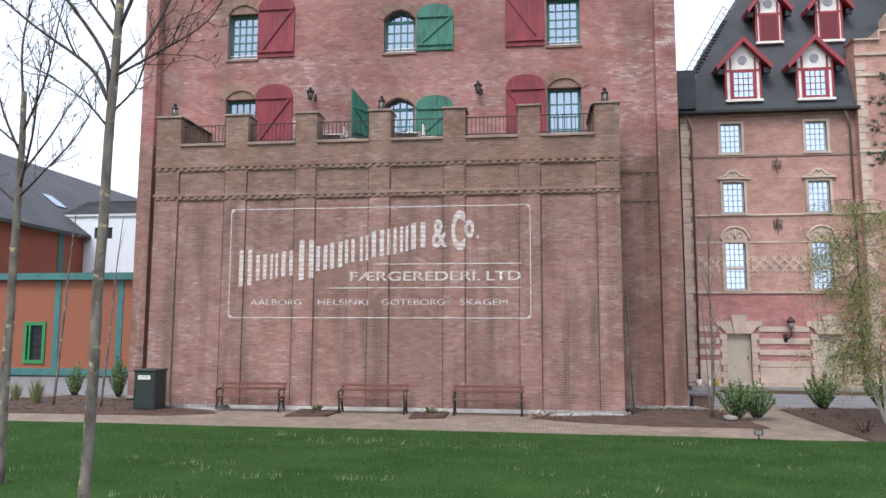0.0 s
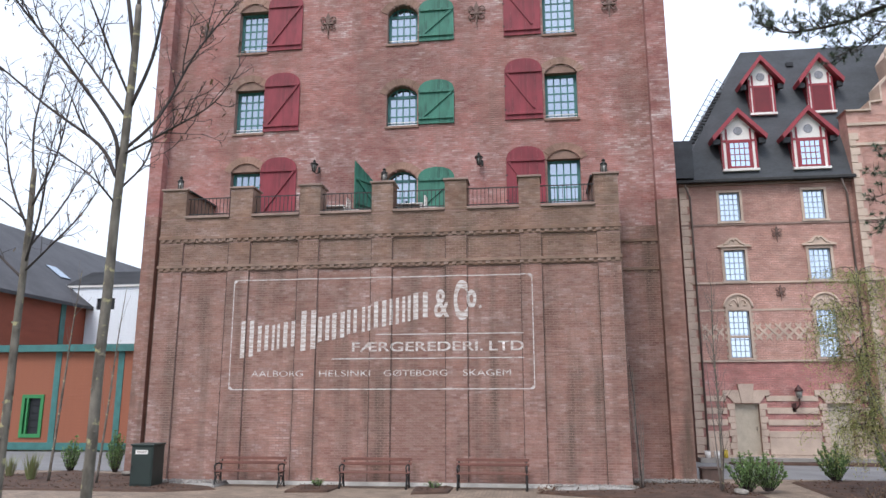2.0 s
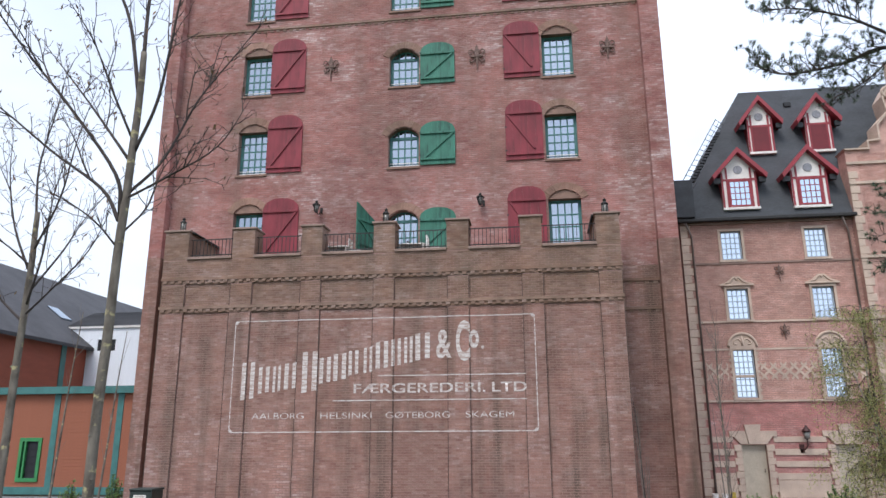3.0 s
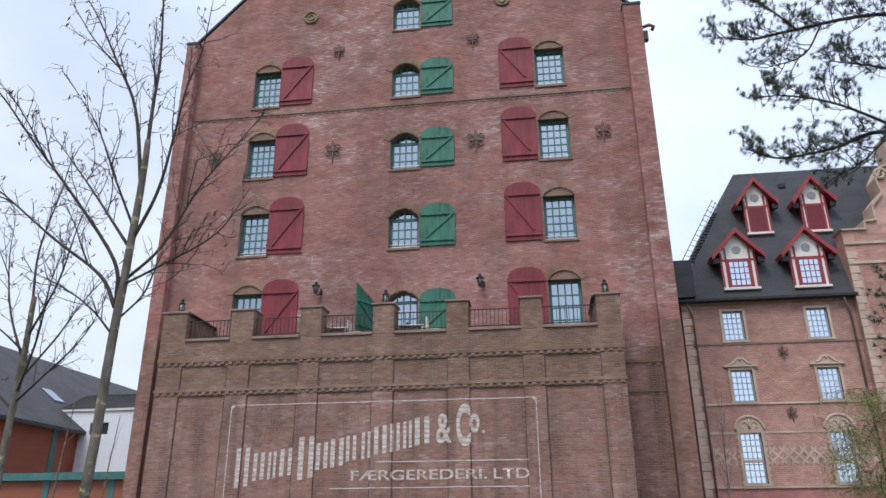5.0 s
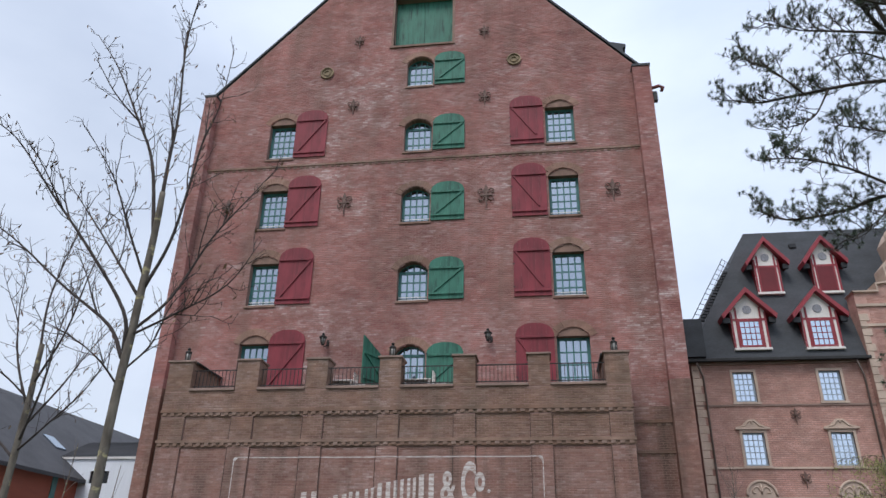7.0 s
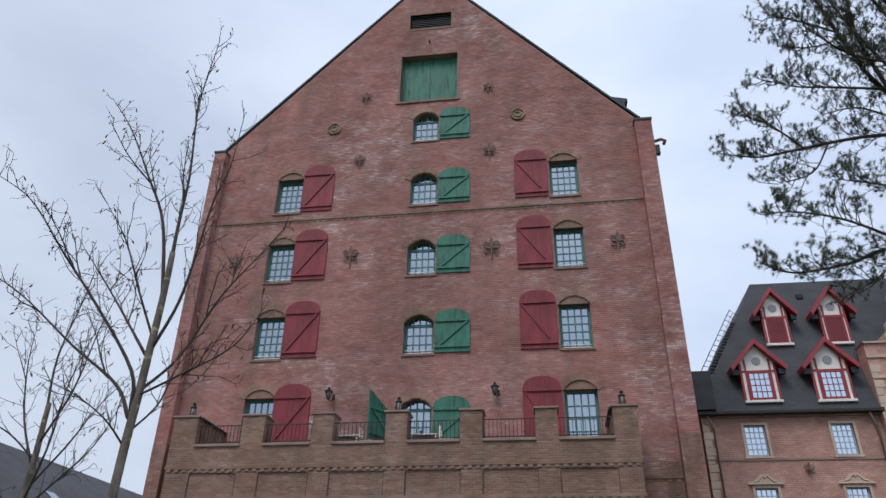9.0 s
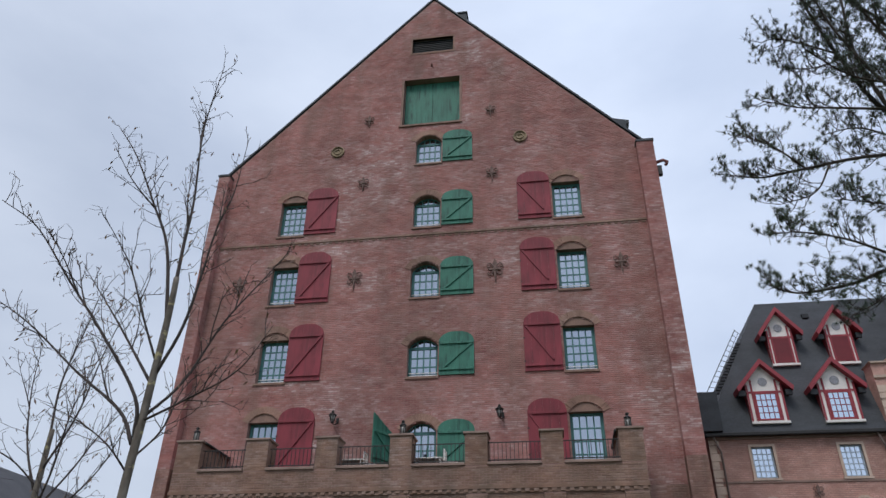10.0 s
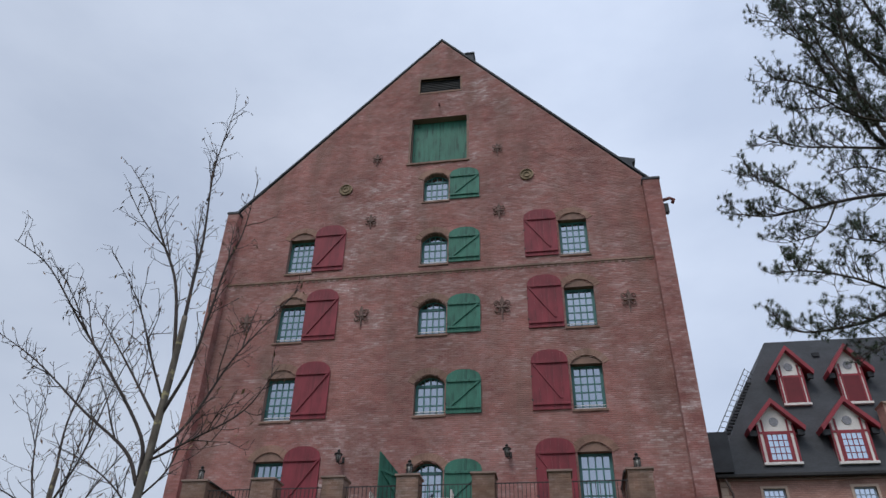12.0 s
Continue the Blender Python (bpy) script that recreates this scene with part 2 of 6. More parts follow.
M_BUD = leafy("brown_buds", [(0.16, 0.09, 0.05), (0.11, 0.06, 0.045), (0.2, 0.13, 0.07)])
M_NEEDLE = leafy("pine_needles", [(0.066, 0.094, 0.052), (0.088, 0.115, 0.064), (0.050, 0.068, 0.040)])
M_BIRCHLEAF = leafy("young_birch_leaves", [(0.36, 0.38, 0.13), (0.43, 0.42, 0.18), (0.28, 0.32, 0.10), (0.46, 0.40, 0.20)], 0.6, 0.5)
M_SHRUB = leafy("shrub_leaves", [(0.165, 0.265, 0.095), (0.24, 0.34, 0.125), (0.105, 0.18, 0.065)], 0.5, 0.45)
M_GRASS = leafy("grass_blades", [(0.044, 0.118, 0.026), (0.060, 0.138, 0.034), (0.037, 0.096, 0.021), (0.155, 0.205, 0.09)], 0.7, 0.5, 0.1)
M_SEDGE = leafy("pale_grass", [(0.2, 0.21, 0.09), (0.15, 0.18, 0.06), (0.26, 0.24, 0.13)])

# window glass: coated panes, part mirror, before dark rooms
def coated_glass(name, mirror):
    m, nt, b = shader(name, 0.06, 0.0, 0.5)
    b.inputs["Base Color"].default_value = (0.035, 0.05, 0.065, 1)
    gl, mx = node(nt, "BsdfGlossy", Roughness=0.05), node(nt, "MixShader", Fac=mirror)
    gl.inputs["Color"].default_value = (0.80, 0.88, 0.98, 1)
    nt.links.new(b.outputs[0], mx.inputs[1])
    nt.links.new(gl.outputs[0], mx.inputs[2])
    nt.links.new(mx.outputs[0], nt.nodes["Material Output"].inputs[0])
    bump(nt, gl, noise_at(nt, 1.4, 3), 0.35, 0.012)
    return m


M_GLAZE = coated_glass("coated_glass", 0.40)
M_GLAZE_BRIGHT = coated_glass("bright_coated_glass", 0.66)

# white lettering worn down to the brick along the joints
M_SIGN, nt, b = shader("worn_white_paint", 0.85, 0.0, 0.3)
wear = ramp(nt, noise_at(nt, 9, 7, (0.6, 1, 2.2), 0.7), [(0.34, (0, 0, 0)), (0.56, (1, 1, 1))])
cs = node(nt, "TexCoord")
wv = node(nt, "TexWave", Scale=2.13, Distortion=0.6)
wv.bands_direction = "Z"
nt.links.new(cs.outputs["Object"], wv.inputs["Vector"])
joint = ramp(nt, wv.outputs["Fac"], [(0.08, (0.45, 0.45, 0.45)), (0.3, (1, 1, 1))])
nt.links.new(blend(nt, blend(nt, 1.0, wear, joint, "MULTIPLY"), (0.34, 0.23, 0.19), (0.62, 0.575, 0.55)), b.inputs["Base Color"])

# lawn
M_LAWN, nt, b = shader("mown_lawn", 0.95, 0.0, 0.05)
g1 = ramp(nt, noise_at(nt, 0.9, 7), [(0.3, (0.021, 0.051, 0.013)), (0.7, (0.042, 0.082, 0.022))])
g2 = ramp(nt, noise_at(nt, 25, 5), [(0.3, (0.6,) * 3), (0.7, (1.3,) * 3)])
nt.links.new(blend(nt, 1.0, g1, g2, "MULTIPLY"), b.inputs["Base Color"])
bump(nt, b, noise_at(nt, 40, 5), 0.8, 0.03)

# pinkish clay pavers
M_PAVE, nt, b = shader("clay_pavers", 0.9, 0.0, 0.3)
cs, bt = node(nt, "TexCoord"), node(nt, "TexBrick", Scale=1.0)
bt.inputs["Brick Width"].default_value, bt.inputs["Row Height"].default_value = 0.21, 0.105
bt.inputs["Mortar Size"].default_value = 0.01
bt.inputs["Color1"].default_value, bt.inputs["Color2"].default_value = (0.285, 0.215, 0.165, 1), (0.185, 0.14, 0.105, 1)
bt.inputs["Mortar"].default_value = (0.12, 0.095, 0.075, 1)
nt.links.new(cs.outputs["Object"], bt.inputs["Vector"])
pv = ramp(nt, noise_at(nt, 1.2, 6), [(0.3, (0.75,) * 3), (0.7, (1.15,) * 3)])
nt.links.new(blend(nt, 1.0, bt.outputs["Color"], pv, "MULTIPLY"), b.inputs["Base Color"])
M_MULCH = plain("bark_mulch", (0.072, 0.039, 0.026), 0.97, vary=0.45, scale=2.5, fine=22, bumps=1.0)
M_ASPHALT = plain("grey_asphalt", (0.19, 0.19, 0.195), 0.9, vary=0.2, scale=1.0, fine=50)
M_GRAVEL = plain("grey_gravel", (0.30, 0.28, 0.26), 0.95, vary=0.4, scale=14, fine=45, bumps=1.0)
M_EARTH = plain("far_ground", (0.09, 0.11, 0.05), 0.95, vary=0.4, scale=0.2, fine=4)


# ---- building blocks ----
def box(bm, x0, x1, y0, y1, z0, z1, bev=0.0):
    vs = [bm.verts.new((x, y, z)) for x in (x0, x1) for y in (y0, y1) for z in (z0, z1)]
    fs = [bm.faces.new([vs[k] for k in q]) for q in ((0, 1, 3, 2), (4, 6, 7, 5), (0, 4, 5, 1), (2, 3, 7, 6), (0, 2, 6, 4), (1, 5, 7, 3))]
    if bev:
        bmesh.ops.bevel(bm, geom=list({e for f in fs for e in f.edges}), offset=bev, segments=1, affect="EDGES")
    return bm


def boxed(*dims, bev=0.0):
    return box(bmesh.new(), *dims, bev=bev)


def tube(bm, pts, radii, n=6, cap=True):
    """A tapered round bar along points."""
    pts = [Vector(p) for p in pts]
    rings = []
    side = None
    for k, p in enumerate(pts):
        d = (pts[min(k + 1, len(pts) - 1)] - pts[max(k - 1, 0)]).normalized()
        if side is None or abs(side.dot(d)) > 0.95:
            side = d.orthogonal()
        side = (side - d * side.dot(d)).normalized()
        up = d.cross(side)
        r = radii[k] if isinstance(radii, (list, tuple)) else radii
        rings.append([bm.verts.new(p + (side * math.cos(a) + up * math.sin(a)) * r) for a in (2 * math.pi * j / n for j in range(n))])
    for a, b2 in zip(rings, rings[1:]):
        for j in range(n):
            f = bm.faces.new((a[j], a[(j + 1) % n], b2[(j + 1) % n], b2[j]))
            f.smooth = True
    if cap:
        bm.faces.new(rings[0][::-1])
        bm.faces.new(rings[-1])
    return bm


def slab(bm, outline, y0, y1):
    """A plate with an outline in x and z, from y0 (front) to y1."""
    front = [bm.verts.new((x, y0, z)) for x, z in outline]
    back = [bm.verts.new((x, y1, z)) for x, z in outline]
    bm.faces.new(front)
    bm.faces.new(back[::-1])
    n = len(outline)
    for k in range(n):
        bm.faces.new((front[k], back[k], back[(k + 1) % n], front[(k + 1) % n]))
    return bm


def mesh_of(name, bm, mat):
    bmesh.ops.recalc_face_normals(bm, faces=bm.faces[:])
    me = bpy.data.meshes.new(name)
    bm.to_mesh(me)
    bm.free()
    me.materials.append(mat)
    return me


def inst(name, me, parent=None, loc=(0, 0, 0), rz=0.0, label="", kind="", scale=(1, 1, 1)):
    ob = new(name, me)
    ob.parent = parent
    ob.location, ob.rotation_euler, ob.scale = loc, (0, 0, radians(rz)), scale
    return tagged(ob, label=label, kind=kind)


def part(name, bm, mat, parent=None, label="", kind=""):
    return inst(name, mesh_of(name, bm, mat), parent, label=label, kind=kind)


def thing(name, label, category, loc=(0, 0, 0), rz=0.0, group="", kind=""):
    ob = new(name)
    ob.location, ob.rotation_euler = loc, (0, 0, radians(rz))
    return tagged(ob, label, category, group, kind)


def arch_line(w, spring, rise, n=12):
    """Points of a segmental arch over a width, from the right spring to the left."""
    r = (w * w / 4 + rise * rise) / (2 * rise)
    half = math.asin(min(1, w / 2 / r))
    return [(r * math.sin(a), spring + rise - r + r * math.cos(a)) for a in (half - 2 * half * k / n for k in range(n + 1))]


def smooth_line(pts, n=4):
    """A soft curve through points (Catmull-Rom)."""
    p = [Vector(q) for q in pts]
    p = [p[0] * 2 - p[1]] + p + [p[-1] * 2 - p[-2]]
    out = []
    for k in range(1, len(p) - 2):
        for j in range(n):
            t = j / n
            out.append(0.5 * (2 * p[k] + (p[k + 1] - p[k - 1]) * t + (2 * p[k - 1] - 5 * p[k] + 4 * p[k + 1] - p[k + 2]) * t * t + (3 * p[k] - p[k - 1] - 3 * p[k + 1] + p[k + 2]) * t ** 3))
    return out + [p[-2]]


def bricks(x0, x1, z0, z1, holes=(), limit=None, pitch=(0.22, 0.075), joint=0.010):
    """The bricks of a running bond in a field, each (left, right, bottom, top), cut at the field's edge and at openings."""
    out = []
    for row in range(int(z0 / pitch[1]) - 1, int(z1 / pitch[1]) + 2):
        a, c = max(row * pitch[1], z0), min((row + 1) * pitch[1] - joint, z1)
        if c - a < 0.02:
            continue
        lo, hi = x0, x1
        if limit:
            l2, h2 = limit(c)
            lo, hi = max(lo, l2), min(hi, h2)
        spans = [(lo, hi)]
        for hx0, hx1, hz0, hz1 in holes:
            if hz0 < (a + c) / 2 < hz1:
                spans = [s for l2, h2 in spans for s in ((l2, min(h2, hx0)), (max(l2, hx1), h2)) if s[1] - s[0] > 0.02]
        for l2, h2 in spans:
            shift = (row % 2) * pitch[0] / 2
            k = math.floor((l2 - shift) / pitch[0])
            while k * pitch[0] + shift < h2:
                p, q = max(k * pitch[0] + shift, l2), min((k + 1) * pitch[0] + shift - joint, h2)
                if q - p > 0.03:
                    out.append((p, q, a, c))
                k += 1
    return out


def brick_mesh(name, rows, y, mat, depth=0.009, seed=1):
    """One mesh of many bricks that stand proud of the mortar at y, each a little uneven."""
    r = np.array(rows)
    rng = np.random.default_rng(abs(seed))
    out = y - depth * (0.55 + 0.6 * rng.random(len(r)))
    c = 0.004
    v = np.empty((len(r), 8, 3))
    for k, (sx, sz) in enumerate(((0, 2), (1, 2), (1, 3), (0, 3))):
        inx, inz = (c if sx == 0 else -c), (c if sz == 2 else -c)
        v[:, k] = np.stack([r[:, sx], np.full(len(r), y + 0.004), r[:, sz]], 1)
        v[:, k + 4] = np.stack([r[:, sx] + inx, out, r[:, sz] + inz], 1)
    base = (np.arange(len(r)) * 8)[:, None, None]
    quads = np.array([(4, 5, 6, 7), (0, 1, 5, 4), (1, 2, 6, 5), (2, 3, 7, 6), (3, 0, 4, 7)])[None]
    me = bpy.data.meshes.new(name)
    me.from_pydata(v.reshape(-1, 3).tolist(), [], (base + quads).reshape(-1, 4).tolist())
    me.materials.append(mat)
    return me


def wall_cells(bm, x0, x1, z0, z1, y0, y1, holes):
    """A wall of that thickness with openings cut through it."""
    xs = sorted({x0, x1, *(v for h in holes for v in h[:2] if x0 < v < x1)})
    zs = sorted({z0, z1, *(v for h in holes for v in h[2:] if z0 < v < z1)})
    free = {(i, k) for i in range(len(xs) - 1) for k in range(len(zs) - 1)
            if not any(h[0] < (xs[i] + xs[i + 1]) / 2 < h[1] and h[2] < (zs[k] + zs[k + 1]) / 2 < h[3] for h in holes)}
    made = {}

    def v(i, y, k):
        if (i, y, k) not in made:
            made[i, y, k] = bm.verts.new((xs[i], y, zs[k]))
        return made[i, y, k]

    for i, k in free:
        for y in (y0, y1):
            bm.faces.new((v(i, y, k), v(i + 1, y, k), v(i + 1, y, k + 1), v(i, y, k + 1)))
        for di, dk, (a, b2) in ((-1, 0, ((i, k), (i, k + 1))), (1, 0, ((i + 1, k), (i + 1, k + 1))), (0, -1, ((i, k), (i + 1, k))), (0, 1, ((i, k + 1), (i + 1, k + 1)))):
            if (i + di, k + dk) not in free:
                bm.faces.new((v(a[0], y0, a[1]), v(b2[0], y0, b2[1]), v(b2[0], y1, b2[1]), v(a[0], y1, a[1])))
    return bm

# ---- the tall brick warehouse ----
FY = 2.0                    # its front plane
XL, XR = -13.5, 3.98        # between the corner piers
EAVE, APEX_X, APEX_Z = 21.80, -4.63, 32.06
ROWS = [8.95, 12.15, 15.37, 18.57, 21.80]
COL_L, COL_C, COL_R = -10.45, -4.69, 1.01
WIN_W, FLAT_H, ARCH_H, RISE = 1.13, 1.72, 1.25, 0.32


def rake(z):
    """Left and right edge of the front at a height."""
    up = max(0.0, z - EAVE) / (APEX_Z - EAVE)
    return -13.85 + (APEX_X + 13.85) * up, 4.40 + (APEX_X - 4.40) * up


holes = []
for z in ROWS:
    low = z if z > 9 else 8.3
    for cx, h in ((COL_L, FLAT_H), (COL_C, ARCH_H), (COL_R, FLAT_H)):
        if z < 21 or cx == COL_C:
            holes.append((cx - WIN_W / 2, cx + WIN_W / 2, low, z + h))
            for k in range(5):
                half = WIN_W / 2 * math.sqrt(1 - (k + 0.6) / 5)
                holes.append((cx - half, cx + half, z + h + RISE * k / 5, z + h + RISE * (k + 1) / 5))
HATCH, VENT = (-5.92, -3.34, 24.02, 26.77), (-5.63, -3.65, 28.47, 29.40)
holes += [HATCH, VENT]

warehouse = thing("warehouse_building", "tall red brick gabled warehouse with coloured shutters", "building", (0, 0, 0))
bm = wall_cells(bmesh.new(), -13.85, 4.40, 0.0, APEX_Z, FY, FY + 0.45, holes)
for sx in (-13.85, 4.40):
    d = Vector((APEX_X - sx, 0, APEX_Z - EAVE)).normalized()
    nrm = Vector((-d.z, 0, d.x)) if sx < APEX_X else Vector((d.z, 0, -d.x))
    bmesh.ops.bisect_plane(bm, geom=bm.verts[:] + bm.edges[:] + bm.faces[:], plane_co=(sx, 0, EAVE), plane_no=nrm, clear_outer=True)
front = part("wall", bm, M_MORTAR, warehouse, "mortar joints of the brick front")
rows = bricks(XL, XR, 8.2, EAVE, holes) + bricks(-13.85, 4.40, EAVE, APEX_Z - 0.15, holes, rake)
inst("brickwork", brick_mesh("brickwork", rows, FY, M_BRICK), front, label="weathered red facing bricks", kind="stuff")
inst("brickwork", brick_mesh("brickwork", bricks(XL, -12.40, 0.05, 8.2) + bricks(2.53, XR, 0.05, 8.2), FY, M_BRICK_LOW, seed=2), front, label="brown facing bricks low on the front", kind="stuff")
for x0, x1 in ((-14.0, -13.5), (3.98, 4.64)):
    pier = part("corner_pier", boxed(x0, x1, 1.62, FY + 0.3, 8.9, 21.72), M_BRICK, warehouse)
    inst("brickwork", brick_mesh("brickwork", bricks(x0, x1, 9.0, 21.7), 1.62, M_BRICK, seed=int(x1 * 7) + 90), pier, kind="stuff")
    low_pier = part("corner_pier", boxed(x0 - 0.004, x1 + 0.004, 1.616, FY, 0, 9.0), M_BRICK_LOW, warehouse)
    inst("brickwork", brick_mesh("brickwork", bricks(x0, x1, 0.05, 9.0), 1.616, M_BRICK_LOW, seed=int(x1 * 7) + 95), low_pier, kind="stuff")
    part("pier_cap", boxed(x0 - 0.03, x1 + 0.03, 1.58, FY + 0.4, 21.72, 21.82), M_SLATE, warehouse)
    part("plinth", boxed(x0 - 0.03, x1 + 0.03, 1.57, 1.614, 0, 0.14), M_CONC, warehouse)
for x0, x1, nm in ((-14.0, -13.6, "side_wall"), (4.2, 4.6, "side_wall")):
    part(nm, boxed(x0, x1, FY + 0.45, 27.0, 0, EAVE - 0.1), M_BRICK, warehouse)
part("back_wall", slab(bmesh.new(), [(-13.6, 0), (4.2, 0), (4.2, EAVE), (APEX_X, APEX_Z - 0.2), (-13.6, EAVE)], 26.6, 27.0), M_BRICK, warehouse)
for sx, ox in ((-13.95, -1), (4.50, 1)):
    dx, dz = APEX_X - sx, APEX_Z + 0.1 - EAVE
    bm = bmesh.new()
    slab(bm, [(sx, EAVE + 0.0), (APEX_X, APEX_Z + 0.06), (APEX_X, APEX_Z + 0.18), (sx, EAVE + 0.12)], FY - 0.05, 27.2)
    part("roof", bm, M_SLATE, warehouse, "dark slate roof slope")
part("roof_dormer", slab(bmesh.new(), [(1.9, 24.4), (3.92, 22.4), (3.92, 23.88), (4.05, 23.93), (4.05, 24.06), (3.2, 24.3), (2.3, 24.7)], 3.0, 5.0), M_SLATE, warehouse, "small dark roof dormer")
chimney = part("chimney", boxed(-3.53, -3.13, 3.0, 3.6, 30.3, 32.06, bev=0.02), M_SLATE, warehouse, "small dark chimney behind the ridge")
part("chimney_cap", boxed(-3.60, -3.08, 2.94, 3.66, 32.06, 32.16, bev=0.02), M_SLATE, chimney)


def dentils(parent, x0, x1, z, y, mat, pitch=0.26):
    """A row of small brick blocks under a ledge."""
    me = mesh_of("dentil", boxed(-0.065, 0.065, -0.036, 0.0, -0.085, 0.0), mat)
    n = int((x1 - x0) / pitch)
    for k in range(n):
        inst("dentil", me, parent, (x0 + (k + 0.5) * (x1 - x0) / n, y, z))


band = part("string_course", boxed(XL, XR, FY - 0.06, FY, 18.16, 18.24), M_BRICK_TOP, warehouse)
dentils(band, XL, XR, 18.155, FY, M_BRICK_TOP)
for x0, x1 in ((XL, -12.44), (2.57, XR)):
    for z in (7.66, 6.70):
        band = part("string_course", boxed(x0, x1, FY - 0.06, FY, z, z + 0.09), M_BRICK_TOP, warehouse)
        dentils(band, x0, x1, z - 0.002, FY, M_BRICK_TOP)


def arch_bricks(parent, cx, spring, w, rise, thick, y, mat, count=15):
    """A ring of brick on edge over an opening, each brick a wedge of its own."""
    r = (w * w / 4 + rise * rise) / (2 * rise)
    half = math.asin(w / 2 / r) + 0.07
    zc = spring + rise - r
    for k in range(count):
        a0, a1 = half - 2 * half * k / count + 0.0, half - 2 * half * (k + 1) / count
        a1 += 0.008
        pts = [(cx + q * math.sin(a), zc + q * math.cos(a)) for q, a in ((r, a0), (r + thick, a0), (r + thick, a1), (r, a1))]
        part("arch_brick", slab(bmesh.new(), pts, y - 0.028 - 0.006 * (k % 3), y + 0.05), mat, parent)


PANE = {}


def pane_mesh(w, h, glass):
    key = (round(w, 3), round(h, 3), glass.name)
    if key not in PANE:
        PANE[key] = mesh_of("pane", boxed(-w / 2, w / 2, -0.004, 0.004, 0, h), glass)
    return PANE[key]


def glazed(parent, cx, z, w, h, y, mat, nx, nz, bar=0.026, edge=0.075, rail=True, arch=0.0, glass=None):
    """A window: frame, each pane, glazing bars, sill. With arch, the head is a glazed segment."""
    bm = bmesh.new()
    box(bm, -w / 2, -w / 2 + edge, -0.03, 0.05, 0, h)
    box(bm, w / 2 - edge, w / 2, -0.03, 0.05, 0, h)
    box(bm, -w / 2 + edge, w / 2 - edge, -0.03, 0.05, 0, edge * 1.2)
    box(bm, -w / 2 + edge, w / 2 - edge, -0.03, 0.05, h - edge * (1.2 if arch else 0.8), h)
    if arch:
        line = arch_line(w, h, arch)
        inner = [(x * 0.88, h + (zz - h) * 0.82) for x, zz in line]
        slab(bm, line + inner[::-1], -0.03, 0.05)
    frame_ob = part("window", bm, mat, parent)
    frame_ob.location = (cx, y, z)
    iw, ih = w - 2 * edge, h - 2.1 * edge
    z0 = edge * 1.2
    pw, ph = iw / nx, ih / nz
    me = pane_mesh(pw - bar, ph - bar, glass or M_GLAZE)
    for i in range(nx):
        for k in range(nz):
            inst("pane", me, frame_ob, (-iw / 2 + (i + 0.5) * pw, 0.012, z0 + k * ph + bar / 2))
    bm = bmesh.new()
    for i in range(nx + 1):
        x = -iw / 2 + i * pw
        box(bm, x - bar / 2, x + bar / 2, -0.012, 0.03, z0, z0 + ih)
    for k in range(nz + 1):
        zz = z0 + k * ph
        box(bm, -iw / 2, iw / 2, -0.009, 0.027, zz - bar / 2, zz + bar / 2)
    if arch:
        for i in range(1, nx):
            x = -iw / 2 + i * pw
            top = h + arch * (1 - (2 * x / w) ** 2)
            box(bm, x - bar / 2, x + bar / 2, -0.012, 0.03, h, top - 0.03)
    part("muntin_grid", bm, mat, frame_ob)
    if arch:
        part("fanlight", slab(bmesh.new(), [(x * 0.94, h + (zz - h) * 0.9) for x, zz in arch_line(w, h, arch)], 0.01, 0.02), M_GLAZE, frame_ob)
    if rail:
        bm = bmesh.new()
        for zz in (0.10, 0.20):
            box(bm, -w / 2 + 0.03, w / 2 - 0.03, -0.075, -0.05, zz, zz + 0.022)
        part("window_rail", bm, M_WHITE, frame_ob, "pale painted guard rail")
    return frame_ob


def shutter_mesh_parts(w, side, rise, mat, slope, boards=5):
    """Boards with a round-shouldered arched head, battens and a diagonal brace, standing in x from 0 to w."""
    out = []

    def top(x):
        u = min(1.0, abs(2 * x / w - 1))
        return side + rise * (1 - u ** 2.4) ** 0.55

    for k in range(boards):
        a, c = w * k / boards + 0.001, w * (k + 1) / boards - 0.001
        if k == 0:
            a = 0.0
        if k == boards - 1:
            c = w
        ol = [(a, 0), (c, 0)] + [(c - (c - a) * j / 6, top(c - (c - a) * j / 6)) for j in range(7)]
        out.append(("board", slab(bmesh.new(), ol, -0.045 - 0.002 * (k % 2), 0.0)))
    for z in (0.16, side - 0.14):
        out.append(("batten", boxed(0.03, w - 0.03, -0.10, -0.045, z, z + 0.085, bev=0.008)))
    a, c, zb, zt = (0.14, w - 0.09, 0.245, side - 0.14) if slope > 0 else (w - 0.30, 0.09, 0.40, side - 0.14)
    d = Vector((c - a, 0, zt - zb)).normalized() * 0.038
    out.append(("brace", slab(bmesh.new(), [(a - d.z, zb + d.x), (a + d.z, zb - d.x), (c + d.z, zt - d.x), (c - d.z, zt + d.x)], -0.09, -0.045)))
    return [(n, mesh_of(n, b2, mat)) for n, b2 in out]


RED_L = shutter_mesh_parts(1.35, 1.88, 0.42, M_REDPAINT, 1)
RED_R = shutter_mesh_parts(1.33, 1.88, 0.42, M_REDPAINT, -1)
GREEN_C = shutter_mesh_parts(1.29, 1.31, 0.37, M_GREEN, 1, 6)


def shutter(parent, kit, x, y, z, label, rz=0.0):
    ob = inst("shutter", kit[0][1], parent, (x, y, z), rz, label)
    for n, me in kit[1:]:
        inst(n, me, ob)
    inst("hinge", HINGE, ob, (0.0, -0.046, 0.35))
    inst("hinge", HINGE, ob, (0.0, -0.046, 1.25))
    return ob


